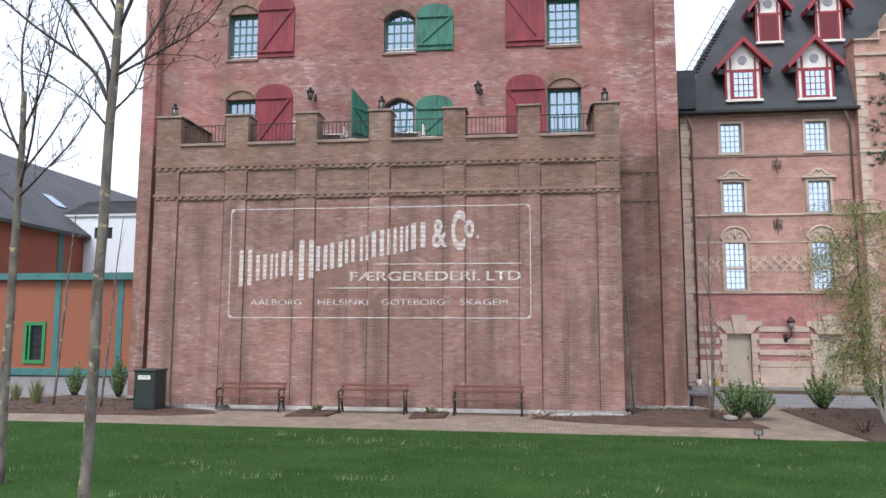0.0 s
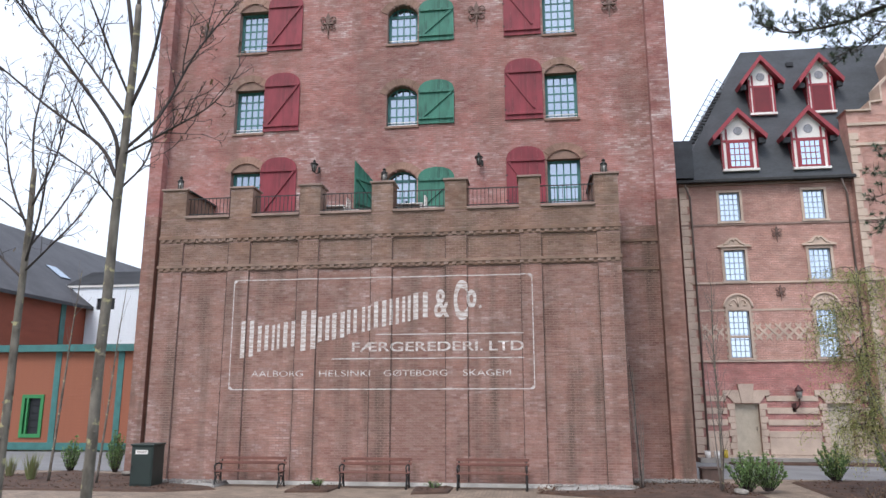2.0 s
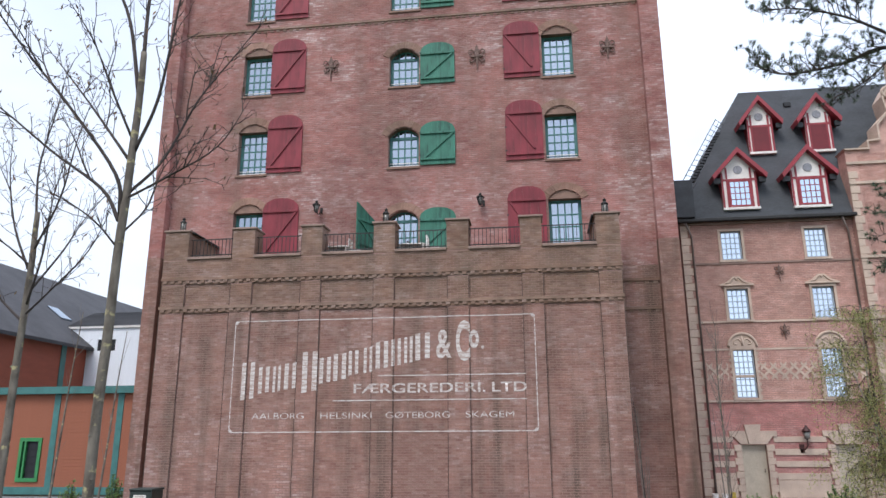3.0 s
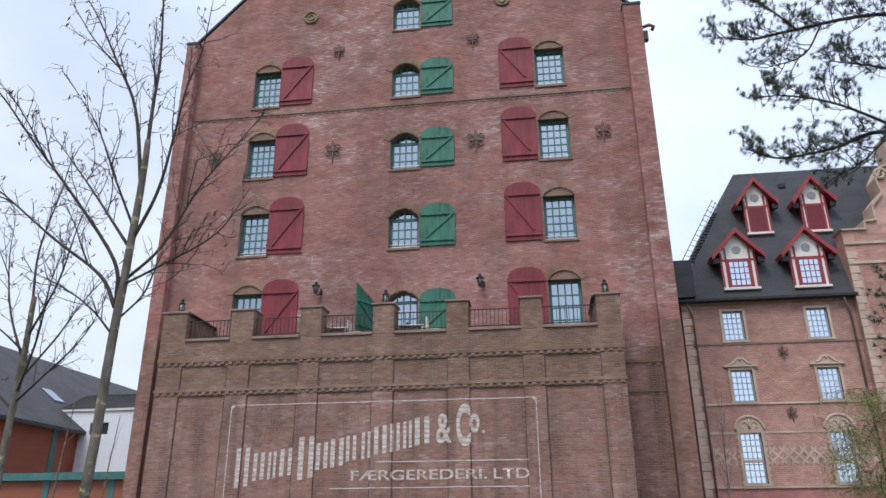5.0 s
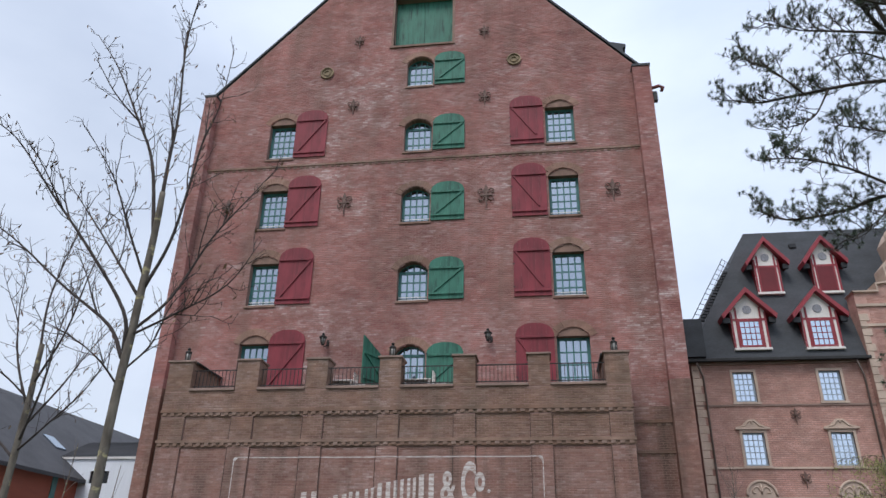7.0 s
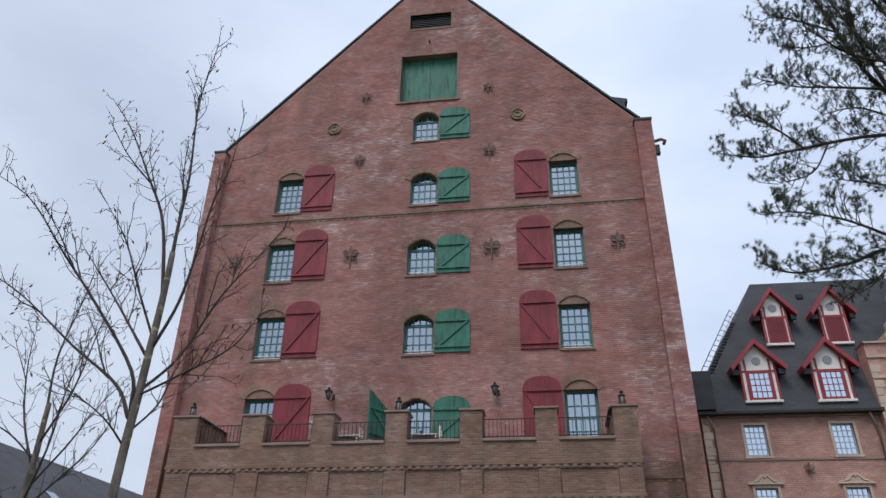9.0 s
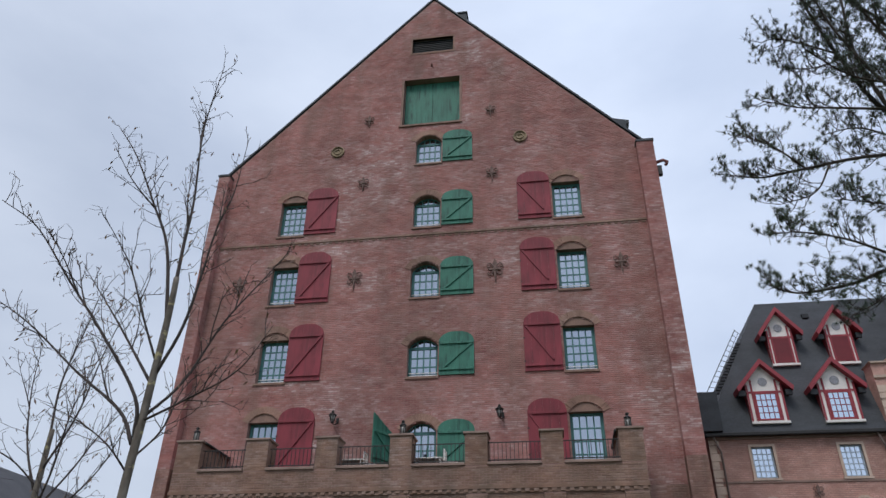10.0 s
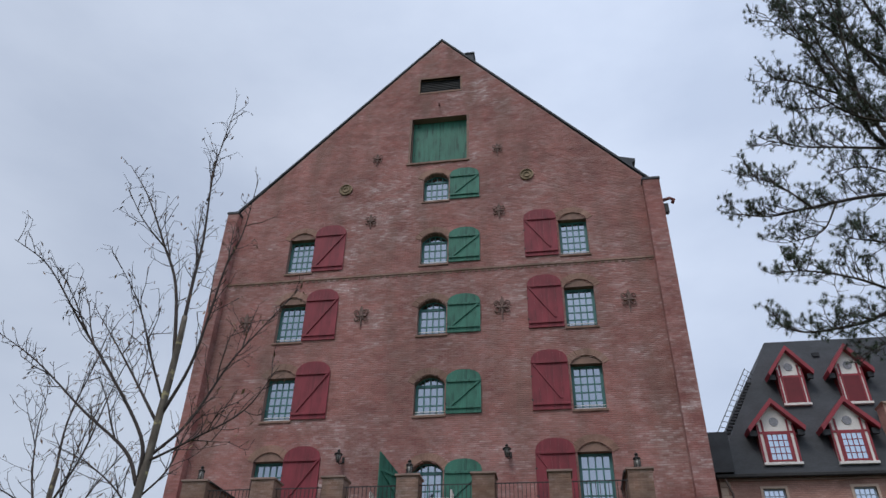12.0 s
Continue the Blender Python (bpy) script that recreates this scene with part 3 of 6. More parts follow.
HINGE = mesh_of("hinge", boxed(-0.02, 0.05, -0.012, 0.0, 0, 0.04), M_IRON)
for z in ROWS:
    drop = z - 8.3 if z < 9 else 0.0
    for cx, h, arched in ((COL_L, FLAT_H, False), (COL_C, ARCH_H, True), (COL_R, FLAT_H, False)):
        if z > 21 and cx != COL_C:
            continue
        glazed(warehouse, cx, z - drop, WIN_W, h + drop, FY + 0.27, M_TEAL, 4, 5 if not arched else 3, rail=z > 9, arch=RISE - 0.02 if arched else 0.0, edge=0.085, bar=0.048)
        if not arched:
            part("arch_panel", slab(bmesh.new(), [(cx + x, zz) for x, zz in arch_line(WIN_W, z + h - 0.0, RISE)], FY + 0.02, FY + 0.31), M_TYMP, warehouse, "brown board under the brick arch")
        arch_bricks(warehouse, cx, z + h, WIN_W, RISE, 0.26, FY, M_ARCH, 17)
        if arched:
            outer = arch_line(WIN_W + 0.04, z + h - 0.01, RISE + 0.02, 16)
            part("arch_soffit", slab(bmesh.new(), [(cx + x, zz) for x, zz in outer] + [(cx + x * 0.95, zz - 0.035) for x, zz in outer[::-1]], FY + 0.004, FY + 0.32), M_ARCH, warehouse)
        if z > 9:
            part("window_sill", boxed(cx - WIN_W / 2 - 0.05, cx + WIN_W / 2 + 0.05, FY - 0.06, FY + 0.15, z - 0.09, z, bev=0.008), M_TYMP, warehouse)
        kit, x, lab = ((GREEN_C, -4.075, "green board shutter") if arched else (RED_L, -9.875, "dark red board shutter") if cx < 0 else (RED_R, -0.965, "dark red board shutter"))
        shutter(warehouse, kit, x, FY - 0.02, z + 0.02 if z > 9 else z - 0.09, lab)
# the leaf that stands open over the terrace
leaf = inst("shutter", mesh_of("shutter", slab(bmesh.new(), [(0, 0), (0.24, 0), (0.24, 1.14), (0, 0.98)], -0.045, 0.0), M_GREEN), warehouse, (-5.48, FY - 0.03, 8.88), 241, "green board shutter standing open")
for k in range(1, 5):
    part("board", slab(bmesh.new(), [(0.243 * k, 0), (0.243 * k + 0.24, 0), (0.243 * k + 0.24, 1.14 + 0.13 * k), (0.243 * k, 1.02 + 0.13 * k)], -0.047, 0.0), M_GREEN, leaf)
for z in (0.15, 1.0):
    part("batten", boxed(0.04, 1.18, 0.0, 0.05, z, z + 0.09, bev=0.008), M_GREEN, leaf)
part("brace", slab(bmesh.new(), [(0.1, 0.25), (0.2, 0.25), (1.12, 1.0), (1.02, 1.0)], 0.0, 0.045), M_GREEN, leaf)

# hoist hatch and louvre
bm = bmesh.new()
hatch = part("hatch_frame", box(box(boxed(HATCH[0] - 0.10, HATCH[0], FY - 0.03, FY + 0.1, HATCH[2], HATCH[3]), HATCH[1], HATCH[1] + 0.10, FY - 0.03, FY + 0.1, HATCH[2], HATCH[3]), HATCH[0] - 0.16, HATCH[1] + 0.12, FY - 0.08, FY + 0.15, HATCH[2] - 0.09, HATCH[2]), M_TYMP, warehouse)
for n in range(2):
    w = (HATCH[1] - HATCH[0]) / 2
    x0 = HATCH[0] + n * w
    door_leaf = part("hatch_leaf", boxed(x0 + 0.006, x0 + w - 0.008, FY + 0.37, FY + 0.40, HATCH[2], HATCH[3]), M_GREEN, hatch, "weathered green hatch door")
    for k in range(6):
        part("plank", boxed(x0 + 0.006 + k * (w - 0.014) / 6, x0 + 0.004 + (k + 1) * (w - 0.014) / 6, FY + 0.345 - 0.003 * (k % 2), FY + 0.371, HATCH[2] + 0.002, HATCH[3]), M_GREEN, door_leaf)
part("backing", boxed(HATCH[0] - 0.1, HATCH[1] + 0.1, FY + 0.402, FY + 0.44, HATCH[2] - 0.1, HATCH[3] + 0.1), M_DARK, hatch)
louvre = part("louvre", boxed(VENT[0] - 0.1, VENT[1] + 0.1, FY + 0.3, FY + 0.36, VENT[2] - 0.1, VENT[3] + 0.1), M_DARK, warehouse)
for k in range(8):
    z = VENT[2] + 0.06 + k * 0.115
    part("slat", slab(bmesh.new(), [(VENT[0], z), (VENT[1], z), (VENT[1], z + 0.03), (VENT[0], z + 0.03)], FY + 0.12, FY + 0.26), M_DARK, louvre)
bm = bmesh.new()
for x0, x1, z0, z1 in ((VENT[0] - 0.09, VENT[0], VENT[2] - 0.09, VENT[3] + 0.09), (VENT[1], VENT[1] + 0.09, VENT[2] - 0.09, VENT[3] + 0.09), (VENT[0], VENT[1], VENT[2] - 0.09, VENT[2]), (VENT[0], VENT[1], VENT[3], VENT[3] + 0.09)):
    box(bm, x0, x1, FY - 0.03, FY + 0.1, z0, z1)
part("frame", bm, M_ARCH, louvre, "weathered brown timber frame")
part("hook", tube(bmesh.new(), [(-4.63, FY + 0.05, 27.5), (-4.63, FY - 0.25, 27.5), (-4.63, FY - 0.28, 27.36), (-4.63, FY - 0.2, 27.3)], 0.03), M_DARKRED_IRON, warehouse)
arm = part("hoist_arm", tube(bmesh.new(), [(4.64, 1.85, 20.75), (4.95, 1.85, 20.85), (5.1, 1.85, 20.75), (5.02, 1.85, 20.6)], 0.07), M_DARKRED_IRON, warehouse, "small red iron bracket at the corner pier")
part("hoist_box", boxed(4.66, 4.84, 1.75, 1.95, 20.1, 20.55, bev=0.02), M_IRON, arm)


def anchor(parent, x, z, s, y=FY, mat=None):
    """A wrought iron wall anchor in the shape of a lily: spike, petal, cross bar, curled leaves."""
    bm = bmesh.new()
    slab(bm, [(0, -0.66 * s), (0.035 * s, -0.2 * s), (0.03 * s, 0.02 * s), (0.085 * s, 0.16 * s), (0, 0.37 * s), (-0.085 * s, 0.16 * s), (-0.03 * s, 0.02 * s), (-0.035 * s, -0.2 * s)], -0.07, -0.01)
    box(bm, -0.21 * s, 0.21 * s, -0.085, -0.02, -0.12 * s, -0.05 * s)
    for sx in (-1, 1):
        for leaf in ([(0.04, -0.06), (0.09, 0.10), (0.18, 0.18), (0.26, 0.15), (0.28, 0.05), (0.22, 0.0), (0.18, 0.05)],
                     [(0.05, -0.10), (0.10, -0.24), (0.19, -0.31), (0.26, -0.25), (0.24, -0.17)]):
            tube(bm, smooth_line([(sx * a * s, -0.05, c * s) for a, c in leaf], 3), 0.024 * s, 5)
    ob = part("wall_anchor", bm, mat or M_IRON_RUST, parent, "wrought iron wall anchor")
    ob.location = (x, y - 0.015, z)
    return ob


M_IRON_RUST = plain("rusted_iron", (0.185, 0.115, 0.095), 0.8, 0.1, vary=0.4, scale=8)
for x, z, s in ((-12.32, 16.42, 0.95), (-7.52, 16.43, 1.0), (-1.94, 16.45, 1.05), (2.81, 16.44, 0.95), (-7.49, 21.04, 0.8), (-1.96, 21.05, 0.85), (-7.44, 24.51, 0.75), (-1.96, 24.5, 0.75)):
    anchor(warehouse, x, z, s)
for x in (-8.78, -0.72):
    bm = bmesh.new()
    tube(bm, [(0.27 * math.sin(a), -0.04, 0.27 * math.cos(a)) for a in (k * math.pi / 12 for k in range(25))], 0.035, 6)
    tube(bm, [(0.13 * math.sin(a), -0.03, 0.13 * math.cos(a)) for a in (k * math.pi / 8 for k in range(17))], 0.03, 6)
    slab(bm, arch_line(0.5, 0, 0.249, 20) + [(-x2, -z2) for x2, z2 in arch_line(0.5, 0, 0.249, 20)][1:-1], -0.015, 0.0)
    med = part("medallion", bm, M_BRASS, warehouse, "round weathered brass medallion")
    med.location = (x, FY - 0.02, 22.82)


def lantern(parent, loc, wall=False):
    """A coach lantern: base, glass, corner bars, cap, vent and finial; on the wall it hangs from a scroll."""
    ob = thing("wall_lantern" if wall else "pier_lantern", "black iron lantern with a glass body " + ("on the brick wall" if wall else "on a parapet pier"), "lantern", loc, group="terrace lanterns")
    lo, hi, top = (0.065, 0.13, 0.24) if wall else (0.10, 0.09, 0.31)
    part("base", tube(bmesh.new(), [(0, 0, 0), (0, 0, 0.02), (0, 0, 0.05)], [lo * 0.8, lo * 1.25, lo * 1.1], 6), M_IRON, ob)
    part("glass", tube(bmesh.new(), [(0, 0, 0.05), (0, 0, 0.05 + top)], [lo * 0.92, hi * 0.92], 6), M_LAMPGLASS, ob, "pale lamp glass")
    bm = bmesh.new()
    for k in range(6):
        c2, s2 = math.cos(k * math.pi / 3), math.sin(k * math.pi / 3)
        tube(bm, [(lo * c2, lo * s2, 0.05), (hi * c2, hi * s2, 0.05 + top)], 0.013, 5)
    part("frame", bm, M_IRON, ob)
    z = 0.05 + top
    part("cap", tube(bmesh.new(), [(0, 0, z), (0, 0, z + 0.025), (0, 0, z + 0.07), (0, 0, z + 0.09)], [hi * 1.3, hi * 1.25, hi * 0.6, hi * 0.5], 8), M_IRON, ob)
    part("vent", tube(bmesh.new(), [(0, 0, z + 0.09), (0, 0, z + 0.12), (0, 0, z + 0.13), (0, 0, z + 0.16)], [0.045, 0.045, 0.065, 0.05], 8), M_IRON, ob)
    part("finial", tube(bmesh.new(), [(0, 0, z + 0.16), (0, 0, z + 0.18), (0, 0, z + 0.20)], [0.015, 0.025, 0.006], 6), M_IRON, ob)
    if wall:
        arm = smooth_line([(0.0, 0.0, 0.02), (0.05, 0.08, -0.03), (0.10, 0.18, 0.03), (0.11, 0.24, 0.12), (0.11, 0.285, 0.18)], 3)
        part("bracket", tube(bmesh.new(), arm, 0.018, 6), M_IRON, ob)
        part("back_plate", boxed(0.06, 0.16, 0.27, 0.30, 0.06, 0.28, bev=0.008), M_IRON, ob)
        ob.scale = (0.88, 1.0, 0.95)
    return ob


# ---- the terrace block in front, with its pilasters and sign ----
PX0, PX1 = -12.42, 2.55
PIL = [(-12.42, -11.58), (-10.03, -9.27), (-7.66, -6.96), (-5.25, -4.55), (-2.87, -2.17), (-0.53, 0.15), (1.82, 2.55)]
PAN, PIY, TOPY = 0.0, -0.048, -0.075
terrace = thing("terrace_block", "brown brick terrace block with pilasters and a crenellated parapet", "building part", (0, 0, 0))
body = part("wall", boxed(PX0 + 0.004, PX1 - 0.004, PAN, FY - 0.002, 0.0, 8.30), M_MORTAR, terrace)
rows = []
for (a, b2), (c, d) in zip(PIL, PIL[1:]):
    rows += bricks(b2, c, 0.13, 6.62)
# bricks of the middle panel behind the benches are pieces of their own
loose = [q for q in rows if -4.6 < q[0] < -2.85 and 0.6 < q[2] < 2.75 and q[1] - q[0] > 0.2][:280]
gone = set(loose)
rows = [q for q in rows if q not in gone]
inst("brickwork", brick_mesh("brickwork", rows, PAN, M_BRICK_LOW, seed=3), body, label="brown facing bricks of the recessed panels", kind="stuff")
top_rows = [q for (a, b2), (c, d) in zip(PIL, PIL[1:]) for q in bricks(b2, c, 6.80, 7.58)]
inst("brickwork", brick_mesh("brickwork", top_rows, PAN, M_BRICK_TOP, seed=4), body, label="umber facing bricks between the ledges", kind="stuff")
near_brick = mesh_of("brick", boxed(0, 0.21, -0.012, 0, 0, 0.065, bev=0.003), M_BRICK_LOW)
for q in loose:
    inst("brick", near_brick, body, (q[0], PAN, q[2]))
for a, b2 in PIL:
    pil = part("pilaster", boxed(a + 0.003, b2 - 0.003, PIY, PAN, 0, 7.70), M_MORTAR, terrace)
    inst("brickwork", brick_mesh("brickwork", bricks(a, b2, 0.13, 6.62), PIY, M_BRICK_LOW, seed=int(a * 9) + 200), pil, kind="stuff")
    inst("brickwork", brick_mesh("brickwork", bricks(a, b2, 6.80, 7.58), PIY, M_BRICK_TOP, seed=int(a * 9) + 300), pil, kind="stuff")
    # thin dark strips at both edges paint the groove's shadow line
    for x0, x1 in ((a + 0.001, a + 0.021), (b2 - 0.021, b2 - 0.001)):
        for z0, z1 in ((0.13, 6.62), (6.86, 7.58)):
            part("groove_shade_strip", boxed(x0, x1, PIY - 0.0115, PIY, z0, z1), M_GROOVE_SHADE, pil)
upper = part("parapet", boxed(PX0, PX1, TOPY, 0.28, 7.80, 8.42), M_MORTAR, terrace)
inst("brickwork", brick_mesh("brickwork", bricks(PX0, PX1, 7.80, 8.42), TOPY, M_BRICK_TOP, seed=11), upper, kind="stuff")
for z in (7.72, 6.76):
    led = part("ledge", boxed(PX0 - 0.02, PX1 + 0.02, -0.10, PAN, z, z + 0.09), M_BRICK_TOP, terrace)
    part("frieze", boxed(PX0 + 0.002, PX1 - 0.002, PIY - 0.010, PAN, z - 0.12, z - 0.001), M_BRICK_TOP, led)
    dentils(led, PX0, PX1, z - 0.002, PIY - 0.010, M_BRICK_TOP)
part("plinth", boxed(PX0, PX1, -0.095, PIY - 0.002, 0, 0.12), M_CONC, terrace, "pale concrete footing strip")
for n, (a, b2) in enumerate(PIL):
    end = n in (0, 6)
    pier = part("parapet_pier", boxed(a, b2, TOPY, 1.98 if end else 0.62, 8.42, 9.40), M_BRICK_TOP, terrace)
    inst("brickwork", brick_mesh("brickwork", bricks(a, b2, 8.42, 9.39), TOPY, M_BRICK_TOP, seed=30 + n), pier, kind="stuff")
    part("pier_coping", boxed(a - 0.05, b2 + 0.05, TOPY - 0.06, 1.98 if end else 0.68, 9.40, 9.47, bev=0.012), M_COPING, terrace)
for (a, b2), (c, d) in zip(PIL, PIL[1:]):
    part("coping", boxed(b2 + 0.002, c - 0.002, TOPY - 0.07, 0.34, 8.42, 8.51, bev=0.012), M_COPING, terrace)
    bm = bmesh.new()
    for z in (8.60, 9.14):
        box(bm, b2, c, 0.10, 0.13, z, z + 0.03)
    rail = part("railing", bm, M_IRON, terrace, "black iron railing")
    n = int((c - b2) / 0.125)
    me = mesh_of("baluster", boxed(-0.009, 0.009, 0.105, 0.123, 8.50, 9.15), M_IRON)
    for k in range(n):
        inst("baluster", me, rail, (b2 + (k + 0.5) * (c - b2) / n, 0, 0))
# dark tubes added in place of the shadow under the side copings
for x in (PIL[0][1] + 0.08, PIL[-1][0] - 0.08):
    part("coping_shadow_bar", tube(bmesh.new(), [(x, TOPY + 0.1, 9.40), (x, FY - 0.01, 9.40)], 0.038, 6), M_IRON, terrace, "dark bar standing in for the coping's shadow along the side parapet")
part("terrace_floor", boxed(PX0 + 0.02, PX1 - 0.02, 0.28, FY - 0.003, 8.301, 8.33), M_COPING, terrace)

# worn painted sign, laid over pilasters and panels
STEPS = sorted({PX0, PX1, *(v for p in PIL for v in p)})


def on_wall(bm_list, name, parent, label=""):
    """Lays flat shapes, drawn in x and z, onto the wall's steps."""
    out = bmesh.new()
    for lo, hi in zip(STEPS, STEPS[1:]):
        y = (PIY if any(abs(lo - a) < 1e-6 for a, _ in PIL) else PAN) - 0.0165
        for me in bm_list:
            b2 = bmesh.new()
            b2.from_mesh(me)
            for co, no in (((lo, 0, 0), (-1, 0, 0)), ((hi, 0, 0), (1, 0, 0))):
                bmesh.ops.bisect_plane(b2, geom=b2.verts[:] + b2.edges[:] + b2.faces[:], plane_co=co, plane_no=no, clear_outer=True)
            for v in b2.verts:
                v.co.y = y
            tmp = bpy.data.meshes.new("tmp")
            b2.to_mesh(tmp)
            b2.free()
            out.from_mesh(tmp)
            bpy.data.meshes.remove(tmp)
    return part(name, out, M_SIGN, parent, label)


def flat(points):
    bm = bmesh.new()
    bm.faces.new([bm.verts.new((x, 0, z)) for x, z in points])
    me = bpy.data.meshes.new("flat")
    bm.to_mesh(me)
    bm.free()
    return me


def words(text, x0, x1, z0, height, bold=0.012):
    """Built-in lettering scaled to a width and a cap height."""
    cu = bpy.data.curves.new("lettering", "FONT")
    cu.body, cu.size, cu.offset = text, 1.0, bold
    ob = bpy.data.objects.new("lettering", cu)
    scene.collection.objects.link(ob)
    me = bpy.data.meshes.new_from_object(ob.evaluated_get(bpy.context.evaluated_depsgraph_get()))
    bpy.data.objects.remove(ob)
    co = np.array([v.co for v in me.vertices])
    lo, hi = co.min(0), co.max(0)
    for v in me.vertices:
        v.co = (x0 + (v.co.x - lo[0]) / (hi[0] - lo[0]) * (x1 - x0), 0, z0 + (v.co.y - lo[1]) / (hi[1] - lo[1]) * height)
    return me


def bar(x0, z0, x1, z1, w=0.028):
    d = Vector((x1 - x0, z1 - z0)).normalized() * w / 2
    return flat([(x0 - d.y, z0 + d.x), (x1 - d.y, z1 + d.x), (x1 + d.y, z1 - d.x), (x0 + d.y, z0 - d.x)])


sign = thing("painted_wall_sign", "worn white painted ferry company sign on brown brick", "sign", (0, 0, 0))
on_wall([words("FÆRGEREDERI.", -5.80, -1.72, 3.98, 0.30)], "lettering", sign)
on_wall([words("LTD", -1.52, -0.48, 3.98, 0.30)], "lettering", sign)
for w, a, b2 in (("AALBORG", -9.04, -7.34), ("HELSINKI", -6.83, -5.20), ("GØTEBORG", -4.77, -2.81), ("SKAGEM", -2.33, -0.88)):
    on_wall([words(w, a, b2, 3.23, 0.19, 0.0)], "lettering", sign)
on_wall([bar(-5.04, 4.51, -0.48, 4.51)], "rule_line", sign)
on_wall([bar(-6.45, 3.77, -0.48, 3.77)], "rule_line", sign)
SX0, SX1, SZ0, SZ1, CUT = -9.73, -0.18, 2.84, 6.31, 0.05
corners = [(SX0 + CUT, SZ0), (SX1 - CUT, SZ0), (SX1, SZ0 + CUT), (SX1, SZ1 - CUT), (SX1 - CUT, SZ1), (SX0 + CUT, SZ1), (SX0, SZ1 - CUT), (SX0, SZ0 + CUT)]
on_wall([bar(*p, *q, 0.03) for p, q in zip(corners, corners[1:] + corners[:1])], "border_line", sign)
for x, z, i, k in ((SX0, SZ0, 1, 1), (SX1, SZ0, -1, 1), (SX1, SZ1, -1, -1), (SX0, SZ1, 1, -1)):
    on_wall([flat([(x + i * 0.02, z + k * 0.02), (x + i * 0.13, z + k * 0.02), (x + i * 0.02, z + k * 0.13)])], "corner_mark", sign)
# the firm's name, as plain upright bars: left, right, bottom, top of each
NAME = [(-9.42, -9.02, 3.81, 5.02), (-8.88, -8.53, 4.01, 4.88), (-8.41, -8.16, 4.05, 4.90), (-8.04, -7.65, 4.12, 4.98), (-7.45, -6.97, 4.02, 5.32),
        (-6.91, -6.55, 4.30, 5.13), (-6.46, -6.06, 4.37, 5.24), (-5.98, -5.67, 4.53, 5.33), (-5.50, -5.22, 4.59, 5.42), (-5.11, -4.72, 4.70, 5.58),
        (-4.62, -4.33, 4.79, 5.66), (-4.22, -3.96, 4.87, 5.72), (-3.87, -3.42, 4.96, 5.83)]
for a, b2, z0, z1 in NAME:
    w, lean = (b2 - a) * 0.34, (b2 - a) * 0.12
    on_wall([flat([(a, z0), (a + w, z0 + 0.02), (a + w, z1 - 0.03), (a, z1 - 0.05)])], "name_bar", sign)
    on_wall([flat([(b2 - w, z0 + lean), (b2, z0 + lean + 0.02), (b2, z1), (b2 - w, z1 - 0.02)])], "name_bar", sign)

for w, a, b2, z0, h in (("&", -3.22, -2.74, 5.01, 0.88), ("C", -2.60, -2.16, 4.92, 1.24), ("o", -2.20, -1.90, 5.30, 0.57), (".", -1.83, -1.74, 5.28, 0.09)):
    on_wall([words(w, a, b2, z0, h, 0.02 if w == "&" else 0.035)], "lettering", sign)

# lanterns and furniture on the terrace
for x in (-12.0, -4.92, 2.17):
    lantern(None, (x, 0.25, 9.47))
for x in (-7.78, -1.9):
    lantern(None, (x, FY - 0.312, 10.46), True)


def terrace_chair(loc, rz):
    ob = thing("terrace_chair", "white painted metal chair on the terrace", "chair", loc, rz, "terrace furniture")
    part("seat", boxed(-0.22, 0.22, -0.22, 0.22, 0.42, 0.46, bev=0.01), M_WHITE, ob)
    for x in (-0.2, 0.2):
        for y in (-0.2, 0.2):
            part("leg", boxed(x - 0.018, x + 0.018, y - 0.018, y + 0.018, 0, 0.42 if y < 0 else 0.86), M_WHITE, ob)
    for z in (0.58, 0.70, 0.82):
        part("slat", boxed(-0.2, 0.2, 0.185, 0.21, z, z + 0.05), M_WHITE, ob)


def terrace_table(loc):
    ob = thing("terrace_table", "white painted metal table on the terrace", "table", loc, 0, "terrace furniture")
    part("tabletop", boxed(-0.45, 0.45, -0.35, 0.35, 0.52, 0.56, bev=0.01), M_WHITE, ob)
    part("shelf", boxed(-0.40, 0.40, -0.30, 0.30, 0.34, 0.37, bev=0.01), M_DARK, ob, "dark lower shelf")
    for x in (-0.4, 0.4):
        for y in (-0.3, 0.3):
            part("leg", boxed(x - 0.02, x + 0.02, y - 0.02, y + 0.02, 0, 0.52), M_WHITE, ob)


terrace_table((-6.75, 0.9, 8.33))
terrace_table((-4.15, 0.95, 8.33))
terrace_chair((-6.1, 1.0, 8.33), 90)
terrace_chair((-3.45, 1.0, 8.33), 90)

# ---- the mansard-roofed hotel wing beside it ----
RY = 9.5
M_ROSE = plain("grey_rosette", (0.30, 0.30, 0.33), 0.7, vary=0.5, scale=22)
M_PIPE = plain("brown_pipe_paint", (0.13, 0.095, 0.08), 0.6, vary=0.2, scale=3)
M_MUNTIN = plain("grey_blue_paint", (0.34, 0.40, 0.46), 0.6, vary=0.1, scale=2)
HX0, HX1, H_EAVE, H_TOP, TOP_Y = 6.30, 13.45, 11.80, 18.95, 11.75
hotel = thing("hotel_wing", "pink brick hotel wing with sandstone trim and a dark mansard roof", "building", (0, 0, 0))
